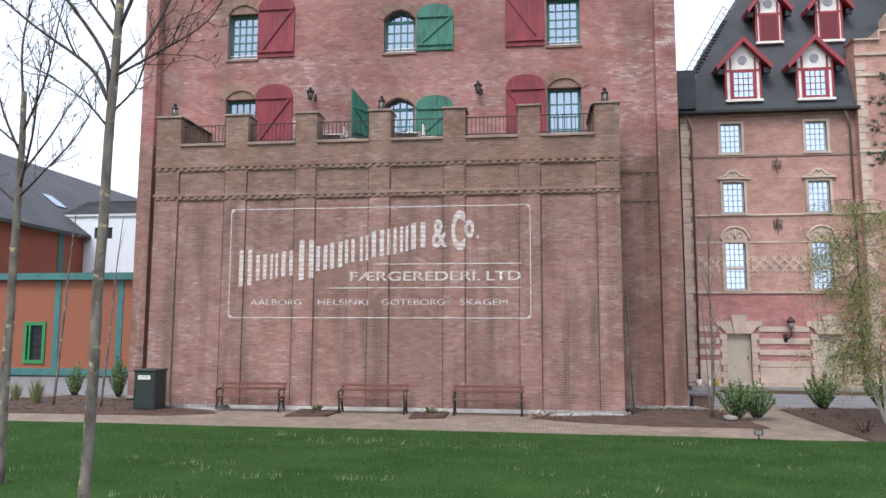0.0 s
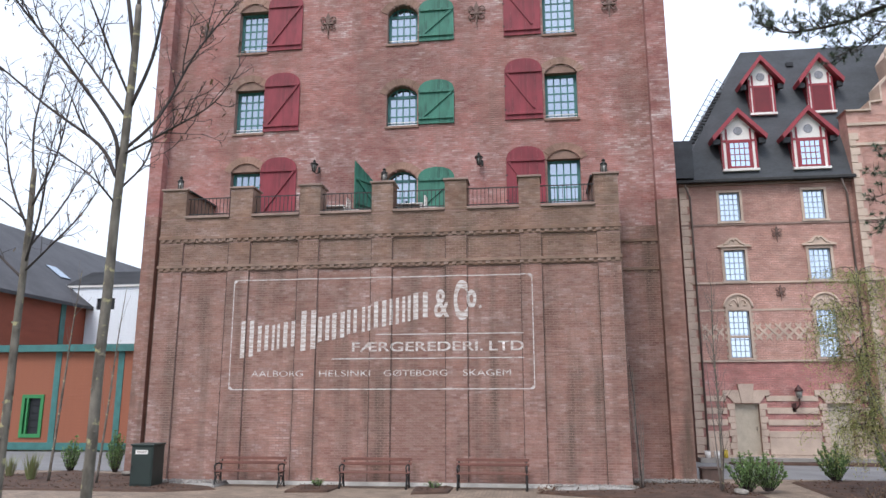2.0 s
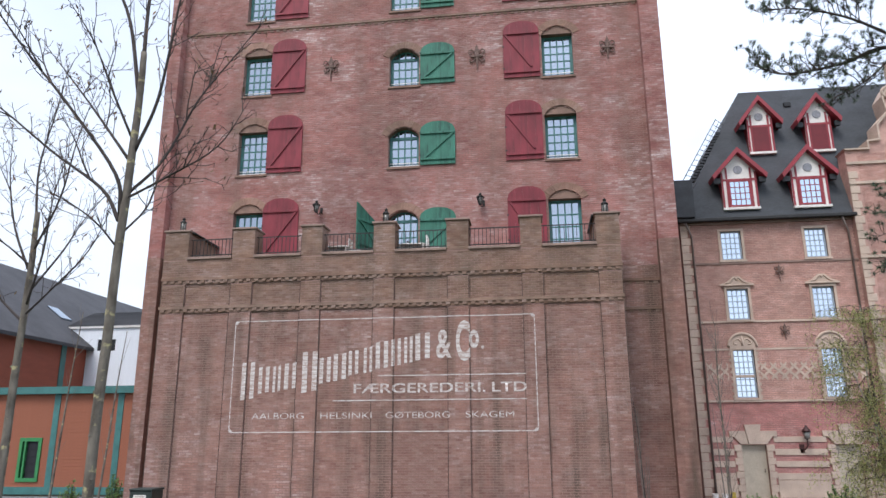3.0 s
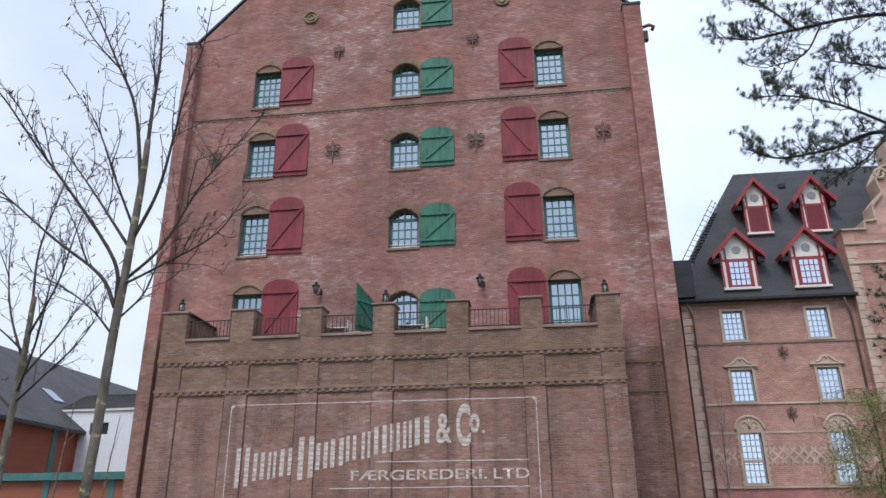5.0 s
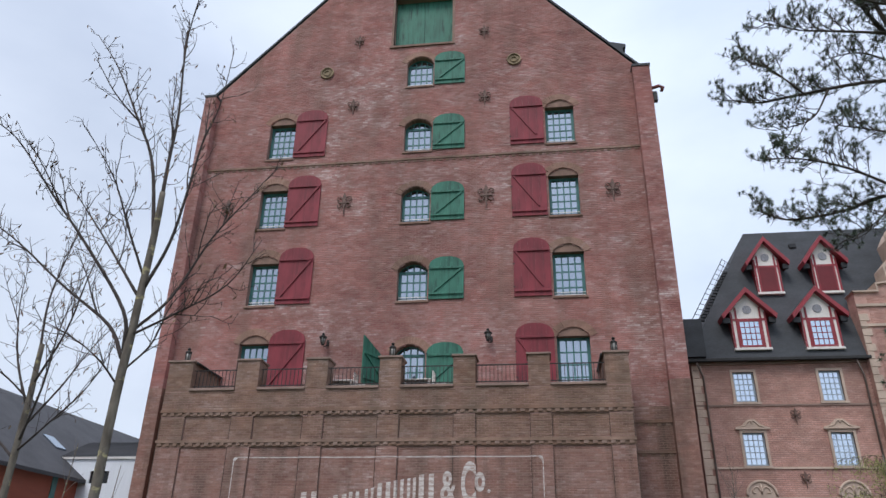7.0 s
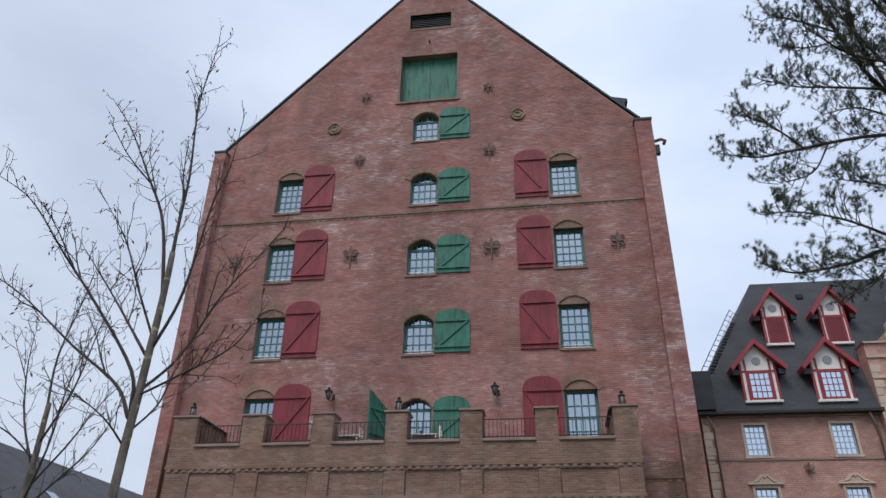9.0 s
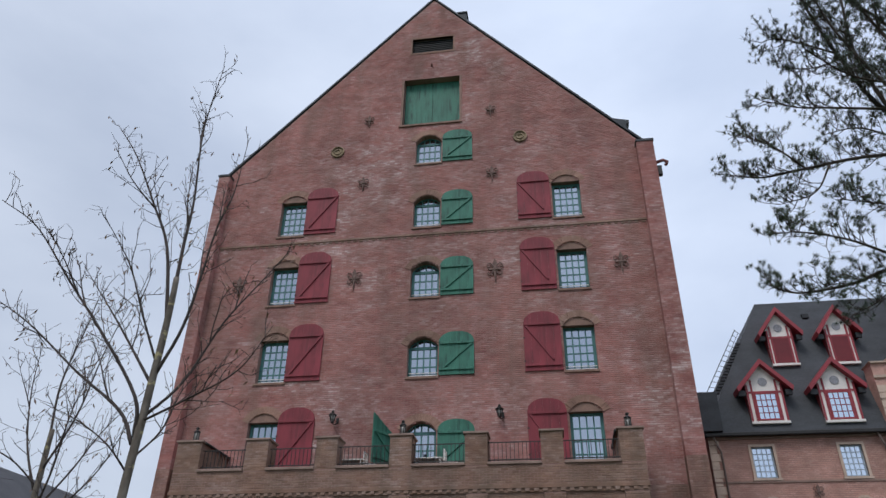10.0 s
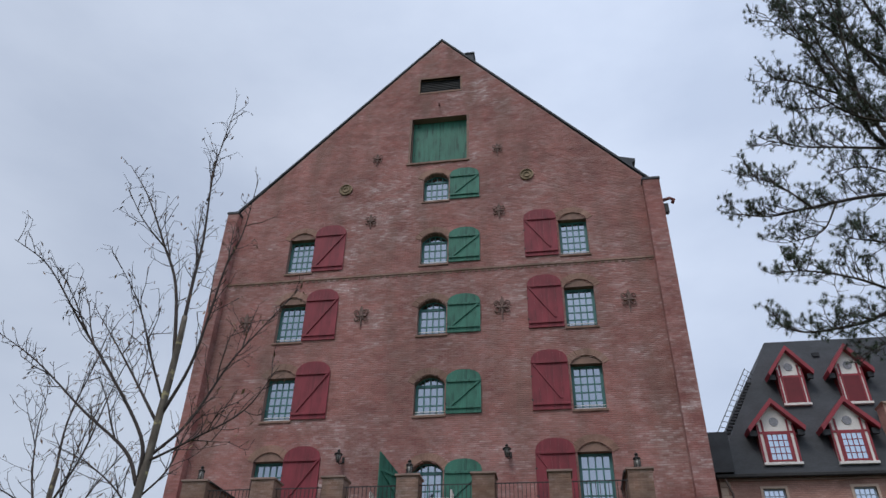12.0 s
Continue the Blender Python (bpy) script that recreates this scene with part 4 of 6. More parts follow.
H_WIN = [(8.39, 10.02, 0.86, 1.29), (11.86, 10.02, 0.86, 1.29), (8.41, 7.42, 0.87, 1.33), (11.86, 7.42, 0.87, 1.33), (8.38, 4.16, 0.84, 2.02), (11.86, 4.16, 0.80, 2.02)]
H_DOOR = [(8.39, 0.26, 0.96, 2.08), (11.98, 0.26, 0.96, 2.08)]
hh = [(cx - w / 2, cx + w / 2, z, z + h) for cx, z, w, h in H_WIN + H_DOOR]
hwall = part("wall", wall_cells(bmesh.new(), HX0, HX1, 0, H_EAVE, RY, RY + 0.4, hh), M_MORTAR, hotel)
inst("brickwork", brick_mesh("brickwork", bricks(HX0, HX1, 4.0, H_EAVE, hh), RY, M_BRICK_FAR, seed=51), hwall, label="pink facing bricks", kind="stuff")
inst("brickwork", brick_mesh("brickwork", bricks(HX0, HX1, 2.6, 4.0, hh), RY, M_BRICK_PINK, seed=52), hwall, label="deep rose facing bricks", kind="stuff")
inst("brickwork", brick_mesh("brickwork", bricks(HX0, HX1, 0.8, 2.6, hh), RY, M_BRICK_PINK, seed=53), hwall, kind="stuff")
part("side_wall", boxed(HX0, HX0 + 0.4, RY + 0.4, 24, 0, H_EAVE), M_BRICK_FAR, hotel)
part("back_wall", boxed(HX0, 24, 24, 24.4, 0, H_EAVE), M_BRICK_FAR, hotel)
for z, d in ((9.84, 0.05), (7.30, 0.06), (6.14, 0.03), (4.02, 0.08), (11.62, 0.12)):
    part("string_course", boxed(HX0, HX1, RY - d, RY, z, z + 0.08), M_SAND if z < 9 else M_COPING, hotel)
# sandstone bands of the ground floor, broken by the door surrounds
BANDS = ((0.30, 0.96), (0.975, 1.23), (1.46, 1.69), (1.92, 2.16), (2.42, 2.64))
for z0, z1 in BANDS:
    for x0, x1 in ((HX0 + 0.45, 7.60), (9.18, 11.18), (12.78, HX1)):
        part("stone_band", boxed(x0, x1, RY - 0.05, RY, z0, z1, bev=0.008), M_SAND, hotel)
for cx in (8.39, 11.98):
    for k in range(8):
        for s in (-1, 1):
            w = 0.30 if k % 2 else 0.22
            x = cx + s * 0.48
            part("door_stone", boxed(min(x, x + s * w), max(x, x + s * w), RY - 0.075, RY, 0.26 + k * 0.26, 0.26 + (k + 1) * 0.26 - 0.012, bev=0.01), M_SAND, hotel)
    part("keystone", slab(bmesh.new(), [(cx - 0.2, 2.345), (cx + 0.2, 2.345), (cx + 0.32, 3.12), (cx - 0.32, 3.12)], RY - 0.12, RY), M_SAND, hotel)
    for s in (-1, 1):
        part("lintel_stone", slab(bmesh.new(), [(cx + s * 0.215, 2.345), (cx + s * 0.50, 2.345), (cx + s * 0.74, 2.645), (cx + s * 0.92, 2.645), (cx + s * 0.92, 2.87), (cx + s * 0.295, 2.87)], RY - 0.09, RY), M_SAND, hotel)
    door = part("door", boxed(cx - 0.48, cx + 0.48, RY + 0.12, RY + 0.18, 0.26, 2.34), plain("cream_door_paint", (0.47, 0.40, 0.31), 0.6, vary=0.12), hotel, "plain cream painted door")
    part("door_handle", tube(bmesh.new(), [(cx + 0.36, RY + 0.08, 1.25), (cx + 0.36, RY + 0.08, 1.4)], 0.015), M_IRON, door)
    part("door_step", boxed(cx - 0.55, cx + 0.55, RY - 0.2, RY - 0.092, 0.2, 0.25), M_WALK, hotel)
part("plinth", boxed(HX0, HX1, RY - 0.09, RY - 0.051, 0, 0.29), M_SAND, hotel)
for k in range(34):
    w = 0.42 if k % 2 else 0.3
    part("quoin", boxed(HX0, HX0 + w, RY - 0.045, RY, 0.35 + k * 0.335, 0.35 + (k + 1) * 0.335 - 0.018, bev=0.008), M_SAND, hotel)
for n, (cx, z, w, h) in enumerate(H_WIN):
    glazed(hotel, cx, z, w, h, RY + 0.1, M_MUNTIN, 4, 5 if h < 1.5 else 8, bar=0.03, edge=0.05, rail=False, glass=M_GLAZE_BRIGHT)
    bm = bmesh.new()
    for s in (-1, 1):
        box(bm, cx + s * (w / 2 + 0.05) - 0.05, cx + s * (w / 2 + 0.05) + 0.05, RY - 0.05, RY + 0.05, z, z + h)
    box(bm, cx - w / 2 - 0.1, cx + w / 2 + 0.1, RY - 0.05, RY + 0.05, z + h, z + h + 0.1)
    box(bm, cx - w / 2 - 0.14, cx + w / 2 + 0.14, RY - 0.08, RY + 0.05, z - 0.09, z)
    part("window_surround", bm, M_SAND, hotel)
    if n in (2, 3):
        hood = part("window_hood", slab(bmesh.new(), [(cx - 0.66, z + h + 0.14), (cx + 0.66, z + h + 0.14), (cx + 0.66, z + h + 0.22), (cx + 0.40, z + h + 0.30), (cx + 0.14, z + h + 0.54), (cx - 0.14, z + h + 0.54), (cx - 0.40, z + h + 0.30), (cx - 0.66, z + h + 0.22)], RY - 0.06, RY), M_SAND, hotel)
        part("hood_ledge", boxed(cx - 0.70, cx + 0.70, RY - 0.13, RY - 0.061, z + h + 0.12, z + h + 0.19, bev=0.01), M_SAND, hood)
        bm = bmesh.new()
        for s in (-1, 1):
            tube(bm, smooth_line([(cx + s * 0.46, RY - 0.07, z + h + 0.24), (cx + s * 0.28, RY - 0.08, z + h + 0.28), (cx + s * 0.16, RY - 0.08, z + h + 0.42), (cx + s * 0.05, RY - 0.08, z + h + 0.48), (cx, RY - 0.08, z + h + 0.36)], 3), 0.028, 5)
        part("hood_carving", bm, M_SAND, hood)
    if n in (4, 5):
        part("arch_head", slab(bmesh.new(), [(cx + x, zz) for x, zz in arch_line(1.2, z + h + 0.1, 0.58, 16)], RY - 0.035, RY), M_SAND, hotel)
        bm = bmesh.new()
        tube(bm, [(cx + x, RY - 0.04, zz) for x, zz in arch_line(1.14, z + h + 0.1, 0.55, 16)], 0.06, 6)
        head = part("arch_moulding", bm, M_SAND, hotel)
        bm = bmesh.new()
        for s in (-1, 1):
            tube(bm, smooth_line([(cx, RY - 0.05, z + h + 0.2), (cx + s * 0.14, RY - 0.05, z + h + 0.42), (cx + s * 0.3, RY - 0.05, z + h + 0.36), (cx + s * 0.34, RY - 0.05, z + h + 0.22), (cx + s * 0.22, RY - 0.05, z + h + 0.2)], 4), 0.03, 5)
        tube(bm, [(cx, RY - 0.05, z + h + 0.15), (cx, RY - 0.05, z + h + 0.55)], [0.05, 0.02], 6)
        part("arch_carving", bm, M_SAND, head)
        part("transom", boxed(cx - w / 2 + 0.03, cx + w / 2 - 0.03, RY + 0.03, RY + 0.09, z + 0.86, z + 0.96), M_SAND, hotel)
        for k in range(8):
            for s in (-1, 1):
                q = cx + s * (w / 2 + 0.101)
                part("jamb_stone", boxed(min(q, q + s * 0.07), max(q, q + s * 0.07), RY - 0.045, RY, z + 0.02 + k * 0.25, z + 0.14 + k * 0.25), M_SAND, hotel)
        for x in (cx - 0.47, cx + 0.47):
            part("pilaster_strip", boxed(x - 0.05, x + 0.05, RY - 0.06, RY - 0.051, z, z + h), M_SAND, hotel)
# lattice of crossing stone strips between the tall windows
for x0, x1 in ((6.85, 7.72), (9.0, 11.22), (12.48, 13.3)):
    for lean in (1, -1):
        for k in range(-2, int((x1 - x0) / 0.40) + 1):
            a, c = x0 + k * 0.40, x0 + k * 0.40 + 0.64
            lo, hi = max(a, x0), min(c, x1)
            if hi - lo < 0.06:
                continue
            za, zc = (4.94 + (q - a if lean > 0 else c - q) for q in (lo, hi))
            part("lattice_strip", slab(bmesh.new(), [(lo, za - 0.065), (hi, zc - 0.065), (hi, zc + 0.065), (lo, za + 0.065)], RY - (0.030 if lean > 0 else 0.034), RY), M_SAND, hotel)
for x, z in ((10.21, 9.41), (10.14, 6.87)):
    anchor(hotel, x, z + 0.1, 0.68, RY)
# mansard roof: front slope, hipped left end, flat top
bm = bmesh.new()
v = [bm.verts.new(p) for p in ((HX0 - 0.1, RY - 0.25, H_EAVE), (26, RY - 0.25, H_EAVE), (26, TOP_Y, H_TOP), (10.1, TOP_Y, H_TOP), (10.1, 21, H_TOP), (26, 21, H_TOP), (HX0 - 0.1, 24.4, H_EAVE), (26, 24.4, H_EAVE))]
for q in ((0, 1, 2, 3), (3, 2, 5, 4), (0, 3, 4, 6), (6, 4, 5, 7), (1, 7, 5, 2), (0, 6, 7, 1)):
    bm.faces.new([v[k] for k in q])
roof = part("roof", bm, M_SLATE, hotel, "dark slate mansard roof")
part("gutter", boxed(HX0 - 0.15, HX1 + 0.1, RY - 0.4, RY - 0.22, H_EAVE - 0.1, H_EAVE + 0.06, bev=0.03), M_IRON, hotel)
part("link_roof", boxed(4.7, 6.9, 9.0, 12.0, 11.9, 13.6), M_SLATE, hotel)
for x in (6.74, 13.2):
    part("downpipe", tube(bmesh.new(), [(x - 0.25, RY - 0.3, 11.7), (x, RY - 0.1, 11.1), (x, RY - 0.1, 0.2)], 0.045, 8), M_PIPE, hotel)
def hip(f, out=0.0):
    """A point along the roof's hip, moved sideways off the slates."""
    return Vector((6.2 + 3.9 * f - out, 9.25 + 2.5 * f, 11.8 + 7.15 * f))


def ladder_side(f, share=1.0):
    g = (f - 0.29) / 0.43
    return hip(f) + Vector((-0.6 + 0.25 * g, 0, 0.05 + 0.2 * g)) * share


rail = part("roof_ladder_rail", tube(bmesh.new(), [ladder_side(0.27), ladder_side(0.74)], 0.02, 5), M_IRON, hotel, "thin iron ladder rail along the roof hip")
part("middle_rail", tube(bmesh.new(), [ladder_side(0.28, 0.55), ladder_side(0.73, 0.55)], 0.012, 5), M_IRON, rail)
for f in np.linspace(0.28, 0.73, 13):
    part("post", tube(bmesh.new(), [hip(f), ladder_side(f) + Vector((0, 0, 0.06))], 0.014, 5), M_IRON, rail)
for f in np.linspace(0.29, 0.66, 17):
    p = hip(f, 0.16 * (1 - (f - 0.29) / 0.5))
    part("roof_step", boxed(p.x - 0.10, p.x + 0.09, p.y - 0.05, p.y + 0.2, p.z - 0.02, p.z + 0.07), M_SLATE, hotel)


def dormer(cx, y, z, w, glazed_window):
    """A gabled dormer: cheeks, white front with red trim, window, steep red roof."""
    ob = part("dormer", boxed(cx - w / 2, cx + w / 2, y + 0.02, y + 1.9, z, z + 1.70), M_REDPAINT, hotel, "gabled dormer with white front and red trim")
    wall_h, gh = 1.75, 1.08
    fr = [(-w / 2, 0), (w / 2, 0), (w / 2, wall_h), (0, wall_h + gh * 0.86), (-w / 2, wall_h)]
    part("front_panel", slab(bmesh.new(), [(cx + x, z + zz) for x, zz in fr], y - 0.02, y + 0.02), M_WHITE, ob)
    part("gable_fill", slab(bmesh.new(), [(cx - w / 2, z + wall_h), (cx + w / 2, z + wall_h), (cx, z + wall_h + gh * 0.86)], y + 0.02, y + 2.6), M_REDPAINT, ob)
    bm = bmesh.new()
    for s in (-1, 1):
        for xx in (w / 2 - 0.04, w * 0.34):
            x = cx + s * xx
            box(bm, x - 0.04, x + 0.04, y - 0.05, y - 0.02, z + 0.12, z + (wall_h if xx > 0.4 * w else wall_h + 0.20))
    box(bm, cx - w / 2, cx + w / 2, y - 0.055, y - 0.021, z + 1.34, z + 1.43)
    part("trim", bm, M_REDBRIGHT, ob, "bright red timber trim")
    ww, wh = w * 0.62, 1.22
    if glazed_window:
        win = glazed_in(ob, cx, z + 0.14, ww, wh, y - 0.05)
    else:
        part("blind_panel", boxed(cx - ww / 2, cx + ww / 2, y - 0.05, y - 0.022, z + 0.14, z + 1.34), M_BLIND, ob, "dark red boarded opening")
    part("sill", boxed(cx - w / 2 - 0.02, cx + w / 2 + 0.02, y - 0.14, y + 0.02, z - 0.02, z + 0.09, bev=0.01), M_WHITE, ob)
    for s in (-1, 1):
        ox, oz = s * (w / 2 + 0.42), wall_h - 0.26
        px = [(cx, z + wall_h + gh), (cx, z + wall_h + gh - 0.24), (cx + ox * 0.95, z + oz - 0.14), (cx + ox, z + oz + 0.05)]
        part("roof_slope", slab(bmesh.new(), px, y - 0.32, y + 2.6), M_REDBRIGHT, ob, "red painted gable roof")
        part("bracket", boxed(min(cx + ox * 0.94, cx + ox * 0.7), max(cx + ox * 0.94, cx + ox * 0.7), y - 0.18, y - 0.02, z + oz - 0.28, z + oz - 0.05), M_DARK, ob)
    pts = [(cx + 0.19 * math.sin(a), z + wall_h + 0.10 + 0.19 * math.cos(a)) for a in (k * math.pi / 8 for k in range(16))]
    part("rosette", slab(bmesh.new(), pts, y - 0.05, y - 0.021), M_ROSE, ob, "round grey rosette")


def glazed_in(parent, cx, z, w, h, y):
    bm = bmesh.new()
    for s in (-1, 1):
        box(bm, cx + s * (w / 2 - 0.035) - 0.035, cx + s * (w / 2 - 0.035) + 0.035, y - 0.02, y + 0.02, z, z + h)
    for zz in (z, z + h - 0.07):
        box(bm, cx - w / 2 + 0.07, cx + w / 2 - 0.07, y - 0.02, y + 0.02, zz, zz + 0.07)
    part("window_frame", bm, M_REDBRIGHT, parent)
    part("window_pane", boxed(cx - w / 2 + 0.05, cx + w / 2 - 0.05, y + 0.005, y + 0.015, z + 0.05, z + h - 0.05), M_GLAZE_BRIGHT, parent)
    bm = bmesh.new()
    for k in range(1, 4):
        x = cx - w / 2 + 0.05 + (w - 0.1) * k / 4
        box(bm, x - 0.016, x + 0.016, y - 0.008, y + 0.004, z + 0.05, z + h - 0.05)
        zz = z + 0.05 + (h - 0.1) * k / 4
        box(bm, cx - w / 2 + 0.05, cx + w / 2 - 0.05, y - 0.006, y + 0.004, zz - 0.016, zz + 0.016)
    part("muntin_grid", bm, M_REDPAINT, parent)


dormer(8.97, 9.40, 12.24, 1.50, True)
dormer(11.90, 9.40, 12.20, 1.50, True)
dormer(10.46, 10.40, 15.16, 1.13, False)
dormer(13.00, 10.40, 15.12, 1.13, False)
part("roof_hatch", boxed(12.0, 12.3, 11.3, 11.5, 17.9, 18.1), M_DARK, hotel)

# stepped, scrolled gable of the next bay
gable = thing("scrolled_gable_bay", "tan brick bay with sandstone quoins and a scrolled stepped gable", "building", (0, 0, 0))
OUT = [(13.45, 0), (22.5, 0), (22.5, 14.5), (21.4, 14.5), (21.4, 15.2), (20.8, 15.2), (20.6, 16.4), (19.9, 17.0), (19.9, 19.0), (16.1, 19.0), (16.1, 17.7), (15.7, 17.6), (15.35, 17.0), (15.45, 16.3), (14.95, 15.75), (14.95, 15.05), (14.45, 15.0), (14.45, 14.65), (13.45, 14.65)]
part("wall", slab(bmesh.new(), OUT, RY - 0.3, RY + 0.5), M_BRICK_FAR, gable, "tan pink brick")
edge = OUT[9:]
trim = [(x - 0.07, z + 0.07) for x, z in edge]
part("gable_coping", slab(bmesh.new(), [*edge, *trim[::-1]], RY - 0.42, RY + 0.55), M_SAND, gable, "pale sandstone coping with a scroll")
bm = bmesh.new()
tube(bm, [(15.55 + 0.3 * math.cos(a) * (1 - a / 12), RY - 0.38, 17.25 + 0.3 * math.sin(a) * (1 - a / 12)) for a in (k * 0.5 for k in range(15))], 0.07, 6)
part("scroll", bm, M_SAND, gable)
for k in range(40):
    w = 0.38 if k % 2 else 0.26
    part("quoin", boxed(13.44, 13.44 + w, RY - 0.345, RY - 0.3, 0.3 + k * 0.335, 0.3 + (k + 1) * 0.335 - 0.018, bev=0.008), M_SAND, gable)
rows = bricks(13.92, 16.1, 0.3, 14.5)
inst("brickwork", brick_mesh("brickwork", rows, RY - 0.302, M_BRICK_FAR, seed=61), gable, kind="stuff")
for z in (14.0, 13.1, 9.84, 7.3):
    part("string_course", boxed(13.42, 19, RY - 0.38, RY - 0.3, z, z + 0.12), M_SAND, gable)

# wall lamp beside the door
lamp = thing("wall_lamp", "black iron street style wall lamp on the hotel front", "lamp", (10.3, RY, 2.1))
part("back_plate", boxed(-0.16, 0.02, -0.05, 0, -0.12, 0.24, bev=0.01), M_MAROON, lamp)
part("arm", tube(bmesh.new(), [(-0.08, -0.04, 0.0), (0.0, -0.2, 0.05), (0.08, -0.3, 0.2), (0.08, -0.3, 0.45)], 0.03, 6), M_MAROON, lamp)
part("glass", tube(bmesh.new(), [(0.08, -0.3, 0.45), (0.08, -0.3, 0.72)], [0.09, 0.15], 6), M_LAMPGLASS, lamp)
part("cap", tube(bmesh.new(), [(0.08, -0.3, 0.72), (0.08, -0.3, 0.78), (0.08, -0.3, 0.92), (0.08, -0.3, 0.98)], [0.18, 0.16, 0.05, 0.02], 8), M_MAROON, lamp)


# ---- clapboard buildings to the other side ----
def boards(parent, mat, x0, x1, y, z0, z1, step=0.16):
    """Lapped weatherboards on a wall that faces -y, each a part."""
    n = max(1, round((z1 - z0) / step))
    h = (z1 - z0) / n
    bm = bmesh.new()
    v = [bm.verts.new(p) for p in ((x0, y - 0.024, 0), (x1, y - 0.024, 0), (x1, y - 0.004, h), (x0, y - 0.004, h), (x0, y, 0), (x1, y, 0))]
    bm.faces.new(v[:4])
    bm.faces.new((v[0], v[4], v[5], v[1]))
    me = mesh_of("clapboard", bm, mat)
    for k in range(n):
        inst("clapboard", me, parent, (0, 0, z0 + k * h))


LY = 12.0
annex = thing("orange_annex", "low orange clapboard annex with teal trim", "building", (0, 0, 0))
part("wall", wall_cells(bmesh.new(), -30.05, -13.9, 0.25, 4.95, LY, LY + 0.3, [(-25.72, -24.78, 0.78, 2.66)]), M_ORANGE, annex)
boards(annex, M_ORANGE, -30.05, -25.85, LY, 0.45, 4.95)
boards(annex, M_ORANGE, -24.65, -13.9, LY, 0.45, 4.95)
boards(annex, M_ORANGE, -25.85, -24.65, LY, 0.45, 0.7)
boards(annex, M_ORANGE, -25.85, -24.65, LY, 2.76, 4.95)
part("base_trim", boxed(-30.05, -13.9, LY - 0.06, LY, 0.10, 0.45), M_TEAL, annex)
part("roof_trim", boxed(-30.05, -13.9, LY - 0.3, LY + 3.2, 4.9, 5.25), M_TEAL, annex, "teal roof edge")
for x in (-29.9, -24.1, -20.7, -17.0):
    part("corner_board", boxed(x - 0.16, x + 0.16, LY - 0.05, LY, 0.45, 4.9), M_TEAL, annex)
bm = bmesh.new()
for x0, x1, z0, z1 in ((-25.84, -25.68, 0.68, 2.78), (-24.82, -24.66, 0.68, 2.78), (-25.68, -24.82, 0.68, 0.86), (-25.68, -24.82, 2.60, 2.78), (-25.56, -25.47, 0.86, 2.60)):
    box(bm, x0, x1, LY - 0.08, LY + 0.05, z0, z1)
awin = part("window", bm, M_TRIMGREEN, annex, "bright green window frame")
part("pane", boxed(-25.74, -24.76, LY + 0.06, LY + 0.07, 0.8, 2.64), M_DARK, awin)
bm = bmesh.new()
for k in range(1, 5):
    box(bm, -25.47, -24.82, LY + 0.0, LY + 0.03, 0.86 + k * 0.35, 0.885 + k * 0.35)
part("muntin_grid", bm, M_DARK, awin)

hall = thing("rust_red_hall", "rust red clapboard hall with a dark grey roof and skylight", "building", (0, 0, 0))
EX, EZ, RX, RZ, HY0, HY1 = -29.6, 8.5, -38.35, 14.93, -1.7, 44.0   # eave, ridge and ends


def on_roof(x):
    return EZ + (EX - x) * (RZ - EZ) / (EX - RX)


part("wall", boxed(-30.4, -30.1, HY0 + 14, 22.75, 0.0, on_roof(-30.1) - 0.1), M_RUST, hall)
part("back_wall", boxed(-46.6, -46.3, HY0 + 14, HY1, 0, 8.6), M_RUST, hall)
for y in (20.4,):
    part("corner_board", boxed(-30.1, -30.05, y - 0.24, y + 0.24, 5.2, 8.5), M_TEAL, hall)
for nm, pts in (("roof", [(EX, EZ - 0.1), (EX, EZ + 0.12), (RX, RZ + 0.12), (RX, RZ - 0.1)]), ("roof", [(RX, RZ - 0.1), (RX, RZ + 0.12), (-47.1, EZ + 0.12), (-47.1, EZ - 0.1)])):
    part(nm, slab(bmesh.new(), pts, HY0 + 14, HY1), M_ROOFGREY, hall, "dark grey shingle roof")
bm = bmesh.new()
slab(bm, [(-32.4, on_roof(-32.4) + 0.1), (-32.4, on_roof(-32.4) + 0.24), (-33.6, on_roof(-33.6) + 0.24), (-33.6, on_roof(-33.6) + 0.1)], 23.0, 24.1)
sky_w = part("skylight", bm, M_GLAZE, hall, "flat glass skylight")

white = thing("white_clapboard_wing", "white clapboard wing with a dark roof", "building", (0, 0, 0))
WY = 22.8
part("wall", wall_cells(bmesh.new(), -32.0, -14.0, 3.0, 10.1, WY, WY + 0.3, [(-29.4, -28.1, 8.43, 9.2)]), M_WHITEBOARD, white)
boards(white, M_WHITEBOARD, -32.0, -29.4, WY, 3.0, 10.1)
boards(white, M_WHITEBOARD, -28.1, -14.0, WY, 3.0, 10.1)
boards(white, M_WHITEBOARD, -29.4, -28.1, WY, 3.0, 8.43)
boards(white, M_WHITEBOARD, -29.4, -28.1, WY, 9.2, 10.1)
part("window", boxed(-29.4, -28.1, WY + 0.08, WY + 0.12, 8.43, 9.2), M_DARK, white, "dark window")
bm = bmesh.new()
bm.faces.new([bm.verts.new(p) for p in ((-32.4, WY - 0.18, 10.12), (-13.5, WY - 0.18, 10.12), (-13.5, WY + 7, 12.3), (-34.8, WY + 7, 12.3))])
bmesh.ops.solidify(bm, geom=bm.faces[:], thickness=-0.15)
part("roof", bm, M_ROOFGREY, white, "dark grey shingle roof")
part("eave_trim", boxed(-32.2, -13.9, WY - 0.14, WY - 0.026, 9.95, 10.1), M_WHITE, white)


